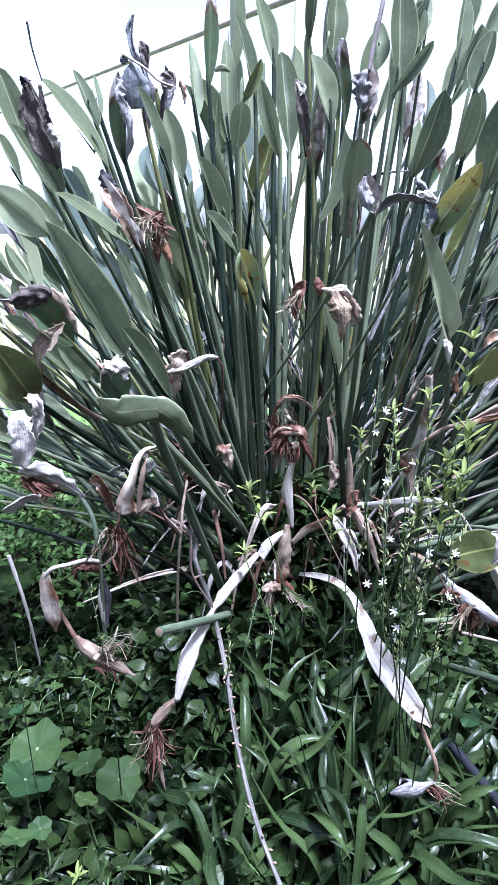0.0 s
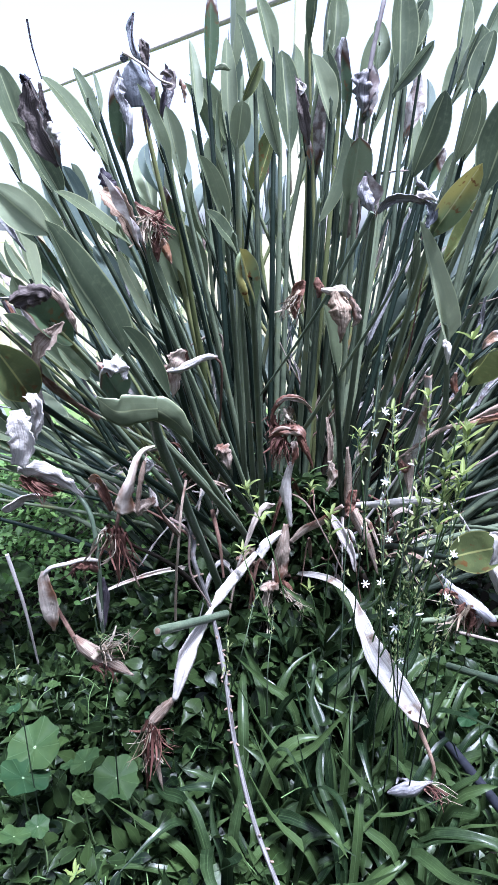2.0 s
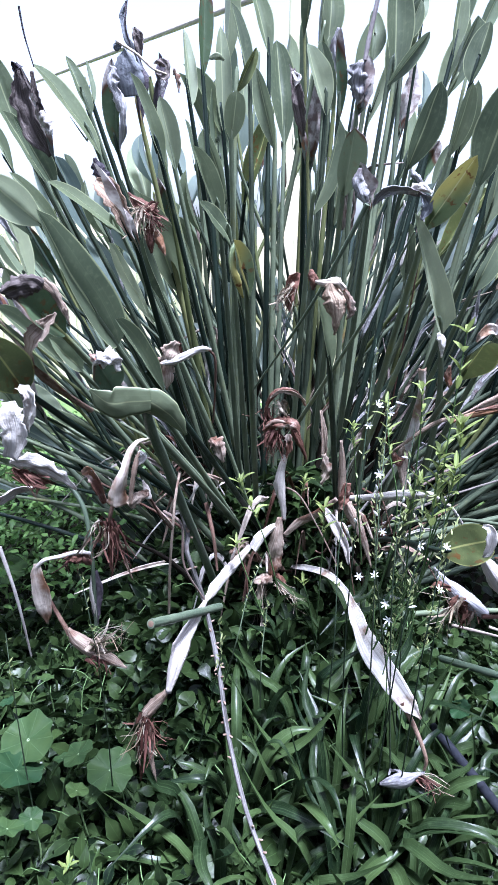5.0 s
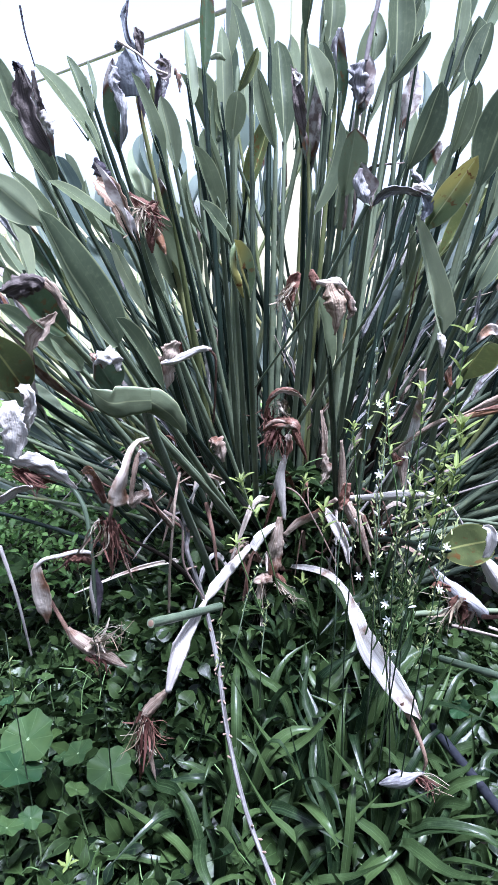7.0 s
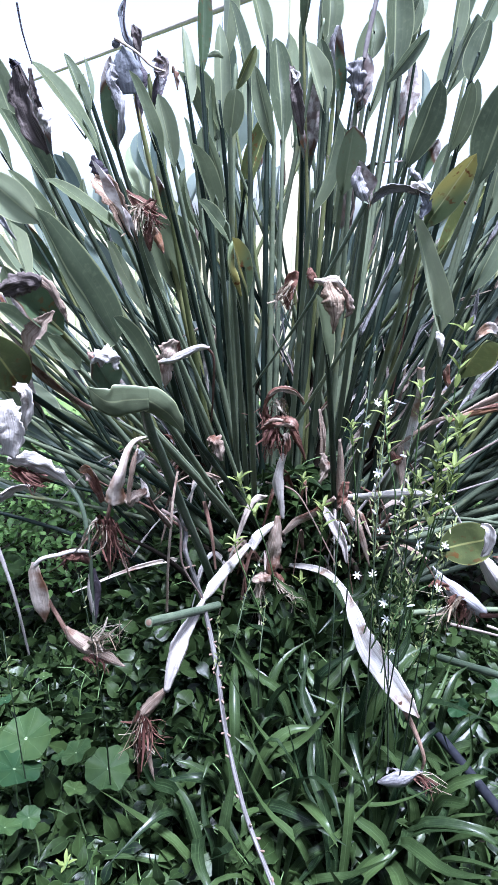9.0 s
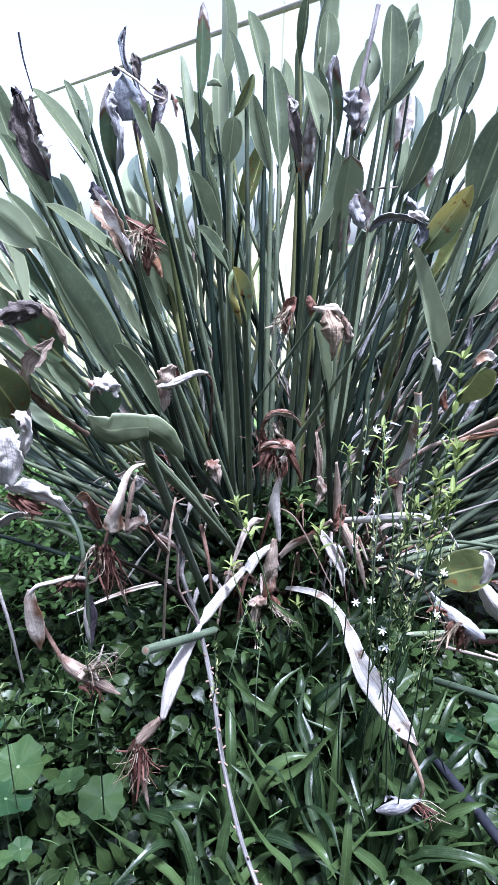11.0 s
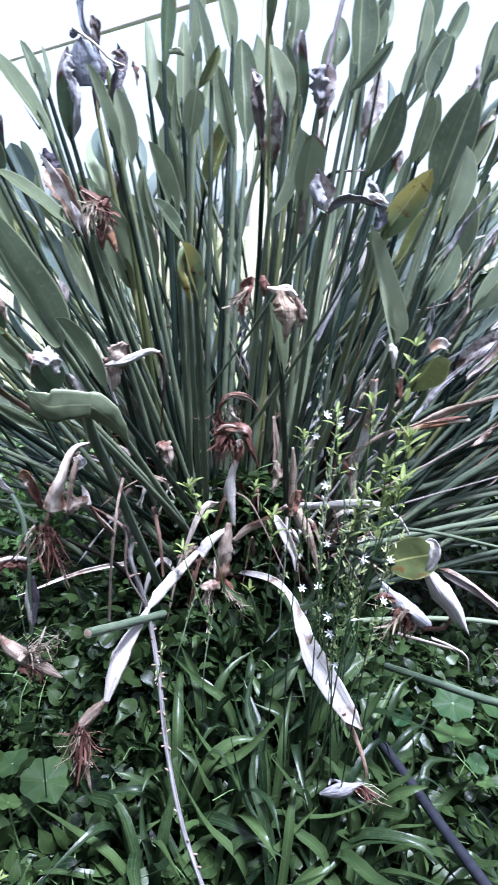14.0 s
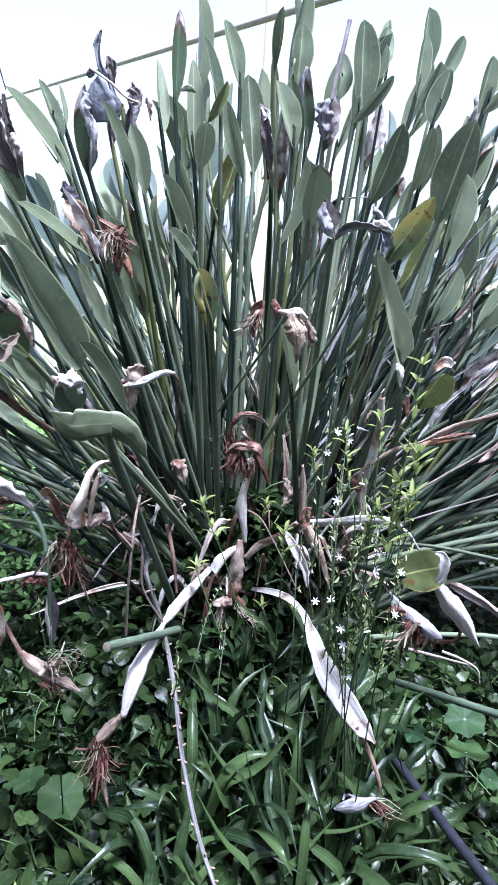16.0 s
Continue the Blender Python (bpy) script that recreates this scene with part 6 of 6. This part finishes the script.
def strap_plant(x, y, leaves, size, seed):
    r = random.Random(seed)
    z = mound(x, y)
    plant = thing("spider_plant", "low rosette of arching glossy green strap leaves", "plant", (x, y, z), "strap-leaved plants")
    lean = r.uniform(0, 6.283)
    for i in range(leaves + 4):
        a = i * 2.4 + r.uniform(-0.7, 0.7)
        out = Vector((math.cos(a) + 0.35 * math.cos(lean), math.sin(a) + 0.35 * math.sin(lean), 0))
        ln = size * r.uniform(0.62, 1.25)
        rise = r.uniform(0.6, 1.3)
        far = 1.0 - 0.5 * rise
        pts = [out * 0.01, out * ln * 0.3 * far + Vector((0, 0, ln * rise * 0.5)), out * ln * 0.68 * far + Vector((r.gauss(0, 0.015), r.gauss(0, 0.015), ln * rise * 0.66)),
               out * ln * far + Vector((r.gauss(0, 0.02), r.gauss(0, 0.02), ln * (rise * 0.74 - r.uniform(-0.25, 0.26))))]
        pts[3].z = max(pts[3].z, 0.03)
        bb = Build()
        w = r.uniform(0.016, 0.03)
        ribbon(bb, spline(pts, 10), lambda s: w * (0.8 + 0.45 * s) if s < 0.45 else w * (1 - ((s - 0.45) / 0.55) ** 1.35) + 0.0005, 4, r.uniform(0.3, 0.6), r.uniform(-40, 40), r.uniform(-20, 20), 0.03, ref=(-out.x * 0.3, -out.y * 0.3, 1), seed=i + x)
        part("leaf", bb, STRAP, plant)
    return plant


for x, y, n, size in STRAP_SPOTS:
    strap_plant(x, y, n, size, int(x * 1000 + y * 77))

# ---- nasturtiums ----


def nasturtium_leaf(plant, at, radius, tilt, turn, seed):
    """A round wavy leaf on a thin stem that rises from the ground beside it."""
    r = random.Random(seed)
    bb = Build()
    rows = []
    for k in range(41):
        a = 2 * math.pi * k / 40
        lobe = 0.92 + 0.055 * math.cos(8 * a + seed) + 0.05 * math.cos(3 * a + seed * 2)
        rows.append([Vector((math.cos(a) * radius * q * lobe, math.sin(a) * radius * q * lobe, radius * (0.10 * q * q + 0.09 * q * q * math.sin(5 * a + seed)))) for q in (0.03, 0.35, 0.7, 1.0)])
    # v runs from the hub to the rim
    n = 4
    base = len(bb.v)
    for row in rows:
        bb.v.extend(row)
    for i in range(40):
        for j in range(n - 1):
            bb.f.append((base + i * n + j, base + i * n + j + 1, base + (i + 1) * n + j + 1, base + (i + 1) * n + j))
            u0, u1, v0, v1 = i / 40, (i + 1) / 40, (0.03, 0.35, 0.7, 1)[j], (0.03, 0.35, 0.7, 1)[j + 1]
            bb.uv.append(((u0, v0), (u0, v1), (u1, v1), (u1, v0)))
    leaf = part("leaf", bb, NASTURTIUM, plant)
    leaf.matrix_basis = Matrix.Translation(at) @ Euler((tilt, r.uniform(-0.2, 0.2), turn)).to_matrix().to_4x4()
    sb = Build()
    at = Vector(at)
    foot = Vector((at.x + r.uniform(-0.07, 0.07), at.y + r.uniform(-0.02, 0.08), 0))
    line = spline([at - Vector((0, 0, 0.002)), (at + foot) / 2 + Vector((r.uniform(-0.03, 0.03), 0, 0.03)), foot], 8)
    tube(sb, line, lambda s: 0.0022, 5)
    stem = part("stem", sb, STEM_PALE, plant, "thin pale green leaf stem")
    return leaf


for spots in (NAST_LEFT, NAST_RIGHT):
    cx = sum(s[0] for s in spots) / len(spots)
    cy = sum(s[1] for s in spots) / len(spots)
    plant = thing("nasturtium", "trailing nasturtium with round pale-veined leaves on thin stems", "plant", (cx, cy, 0), "nasturtiums")
    for i, (x, y, z, rad) in enumerate(spots):
        nasturtium_leaf(plant, (x - cx, y - cy, z), rad, 0.35 + 0.2 * math.sin(i * 3.1), i * 1.7, i + 1)

# ---- flower stems and leafy sprigs ----


def star_flower(bb, c, size, r):
    face = Euler((r.uniform(0.6, 1.6), 0, r.uniform(-0.8, 0.8))).to_matrix()
    for k in range(6):
        a = k * math.pi / 3
        d = face @ Vector((math.cos(a), math.sin(a), 0.25))
        up = face @ Vector((0, 0, 1))
        line = [c + d * size * s + up * size * 0.2 * s * s for s in (0.0, 0.35, 0.7, 1.0)]
        ribbon(bb, line, lambda s: size * 0.34 * (0.35 + 0.65 * math.sin(math.pi * min(1, s * 0.8 + 0.12))), 2, 0.2, ref=up)


def flower_stem(points, flowers, buds, seed, dark=True):
    """A wiry upright stem with small white star flowers, buds and bracts."""
    r = random.Random(seed)
    foot = points[0]
    stem_thing = thing("flower_stem", "wiry upright flower stem with small white star flowers", "plant", foot, "white star flower stems")
    o = Vector(foot)
    line = spline([Vector(p) - o for p in points], 24)
    sb = Build()
    tube(sb, line, lambda s: 0.0017 * (1 - 0.55 * s), 5)
    part("stem", sb, STEM_DARK if dark else STEM, stem_thing)
    for i in range(flowers):
        c = line[min(24, int(24 * r.uniform(0.45, 1.0)))] + Vector((r.gauss(0, 0.012), -0.008, r.gauss(0, 0.01)))
        fb = Build()
        star_flower(fb, c, r.uniform(0.0065, 0.0095), r)
        part("flower", fb, PETAL, stem_thing, "small white star-shaped flower")
    for i in range(flowers):
        p = line[int(24 * r.uniform(0.5, 1.0))]
        d = Vector((r.gauss(0, 1), -0.4, r.uniform(0.3, 1.6))).normalized()
        wb = Build()
        tube(wb, [p + d * 0.003, p + d * 0.007, p + d * 0.012, p + d * 0.016], lambda s: 0.0006 + 0.0016 * math.sin(math.pi * s), 6)
        part("bud", wb, PETAL, stem_thing, "closed white flower bud")
    lb = Build()
    for i in range(int(buds * 1.7)):
        s = r.uniform(0.55, 1.0)
        p = line[int(24 * s)] + Vector((r.gauss(0, 0.004), r.gauss(0, 0.004), r.gauss(0, 0.008)))
        d = Vector((r.gauss(0, 0.7), r.gauss(0, 0.5), r.uniform(0.5, 1.6))).normalized()
        ln = r.uniform(0.005, 0.013)
        ribbon(lb, [p, p + d * ln * 0.35, p + d * ln * 0.7, p + d * ln], lambda q: ln * 0.28 * math.sin(math.pi * min(1, 0.15 + q * 0.8)), 2, 0.4)
    part("bud_spray", lb, BUD, stem_thing, "small green buds and bracts")["kind"] = "stuff"
    return stem_thing


def sprig(points, whorls, size, seed):
    """A leafy shoot with whorls of narrow light green leaves."""
    r = random.Random(seed)
    foot = points[0]
    plant = thing("leafy_shoot", "slender shoot with whorls of narrow light green leaves", "plant", foot, "light green shoots")
    o = Vector(foot)
    line = spline([Vector(p) - o for p in points], 20)
    sb = Build()
    tube(sb, line, lambda s: 0.002 * (1 - 0.5 * s), 5)
    part("stem", sb, STEM, plant)
    nodes = whorls * 3
    for w in range(nodes):
        s = 1.0 - (0.16 + 0.1 * whorls) * w / nodes
        p = line[min(20, int(round(20 * s)))]
        for k in range(4 if w == 0 else 2):
            a = k * 6.283 / (4 if w == 0 else 2) + w * 1.57 + r.uniform(-0.5, 0.5)
            d = Vector((math.cos(a), math.sin(a), r.uniform(0.35, 1.3))).normalized()
            ln = size * r.uniform(0.45, 0.95)
            bb = Build()
            end = d + Vector((0, 0, r.uniform(-0.5, 0.1)))
            ribbon(bb, spline([p, p + d * ln * 0.5, p + (d + end) * 0.5 * ln], 6), lambda q: ln * 0.22 * math.sin(math.pi * min(0.99, 0.08 + 0.9 * q)) ** 0.9 + 0.0004, 4, 0.5, ref=(0, 0, 1))
            part("leaf", bb, SPRIG, plant)
    return plant


flower_stem([(0.257, 1.120, 0.244), (0.215, 1.000, 0.728), (0.213, 0.970, 1.079), (0.243, 1.100, 1.283)], 3, 24, 1)
flower_stem([(0.305, 1.120, 0.211), (0.262, 0.980, 0.683), (0.248, 0.970, 0.978), (0.284, 1.150, 1.172)], 2, 26, 2)
flower_stem([(0.364, 1.100, 0.238), (0.293, 0.960, 0.701), (0.275, 0.950, 0.959), (0.311, 1.050, 1.141)], 2, 28, 3)
flower_stem([(0.202, 1.140, 0.218), (0.202, 1.050, 0.688), (0.206, 1.100, 0.871), (0.231, 1.200, 1.089)], 0, 10, 4)
flower_stem([(0.318, 1.080, 0.209), (0.292, 0.930, 0.751), (0.304, 0.930, 0.951), (0.321, 0.980, 1.068)], 2, 36, 5)
flower_stem([(0.364, 1.050, 0.265), (0.339, 0.950, 0.712), (0.348, 0.950, 0.886), (0.364, 1.000, 1.019)], 1, 30, 6)
flower_stem([(0.372, 1.150, 0.384), (0.271, 1.000, 0.815), (0.249, 1.000, 0.984), (0.271, 1.100, 1.102)], 2, 34, 7)
flower_stem([(-0.030, 1.150, 0.448), (0.014, 1.100, 0.669), (0.034, 1.200, 0.711), (0.069, 1.300, 0.751)], 0, 8, 8)
flower_stem([(-0.064, 1.050, 0.421), (-0.030, 1.000, 0.615), (-0.012, 0.980, 0.723), (-0.016, 1.000, 0.781)], 0, 16, 9)
flower_stem([(0.067, 1.150, 0.371), (0.064, 1.120, 0.584), (0.072, 1.200, 0.640), (0.079, 1.300, 0.630)], 0, 10, 10)
flower_stem([(-0.249, 1.050, 0.303), (-0.231, 0.980, 0.598), (-0.235, 0.950, 0.810), (-0.264, 1.000, 0.879)], 0, 10, 11)
flower_stem([(-0.428, 1.050, 0.228), (-0.434, 1.050, 0.405), (-0.436, 1.050, 0.596), (-0.460, 1.100, 0.666)], 0, 6, 12)
sprig([(0.288, 1.200, 0.572), (0.321, 1.150, 0.909), (0.295, 1.150, 1.062), (0.291, 1.200, 1.142)], 3, 0.035, 21)
sprig([(0.302, 1.150, 0.612), (0.369, 1.080, 0.911), (0.368, 1.050, 1.101), (0.376, 1.050, 1.303)], 3, 0.045, 22)
sprig([(0.341, 1.120, 0.638), (0.355, 1.050, 0.881), (0.359, 1.050, 1.017), (0.359, 1.050, 1.096)], 4, 0.05, 23)
sprig([(0.351, 1.200, 0.575), (0.415, 1.120, 0.963), (0.409, 1.100, 1.084), (0.406, 1.100, 1.132)], 2, 0.05, 24)
sprig([(0.371, 1.200, 0.498), (0.349, 1.150, 1.006), (0.348, 1.150, 1.108), (0.343, 1.150, 1.184)], 2, 0.04, 25)
sprig([(0.202, 1.350, 0.535), (0.199, 1.300, 0.755), (0.196, 1.280, 0.879)], 2, 0.045, 26)
sprig([(0.119, 1.400, 0.531), (0.070, 1.350, 0.753), (0.009, 1.300, 0.925)], 2, 0.05, 27)
sprig([(0.149, 1.500, 0.604), (0.153, 1.450, 0.796), (0.161, 1.420, 0.885)], 2, 0.04, 28)
sprig([(0.074, 1.300, 0.567), (0.019, 1.250, 0.750), (0.004, 1.250, 0.803)], 1, 0.04, 29)
sprig([(0.206, 1.350, 0.451), (0.172, 1.300, 0.634), (0.157, 1.300, 0.679)], 1, 0.035, 30)
sprig([(0.291, 1.300, 0.729), (0.251, 1.250, 0.986), (0.238, 1.250, 1.078)], 2, 0.035, 31)
sprig([(0.295, 1.200, 0.647), (0.317, 1.120, 0.887), (0.345, 1.100, 1.027)], 3, 0.04, 32)
r2 = random.Random(5)
for i in range(7):
    x, y, top = r2.uniform(0.29, 0.4), r2.uniform(1.1, 1.24), r2.uniform(0.74, 1.06)
    flower_stem([(x, y, 0.3), (x - 0.01 + r2.gauss(0, 0.012), y - 0.04, 0.55), (x + r2.gauss(0, 0.02), y - 0.05, 0.55 + (top - 0.55) * 0.6), (x + r2.gauss(0, 0.03), y - 0.03, top)], i % 5 // 4, r2.randrange(16, 26), 60 + i, i % 4 == 0)
pipe = thing('garden_pipe', 'black plastic garden pipe leaning through the strap leaves', 'pipe', (0.42, 1.62, 0.0))
hb = Build()
tube(hb, spline([(-0.01, 0.03, 0.1), (0.02, -0.12, 0.25), (0.063, -0.32, 0.297), (0.139, -0.62, 0.343), (0.215, -0.92, 0.38), (0.26, -1.12, 0.3), (0.28, -1.22, 0.12), (0.285, -1.25, 0.0)], 40), lambda s: 0.0112, 12)
part('tube', hb, HOSE, pipe)
sprig([(0.380, 1.180, 0.640), (0.372, 1.090, 0.880), (0.384, 1.060, 1.000), (0.392, 1.060, 1.065)], 3, 0.05, 35)
sprig([(-0.368, 1.000, 0.017), (-0.347, 0.980, 0.119), (-0.333, 0.970, 0.177)], 3, 0.04, 33)
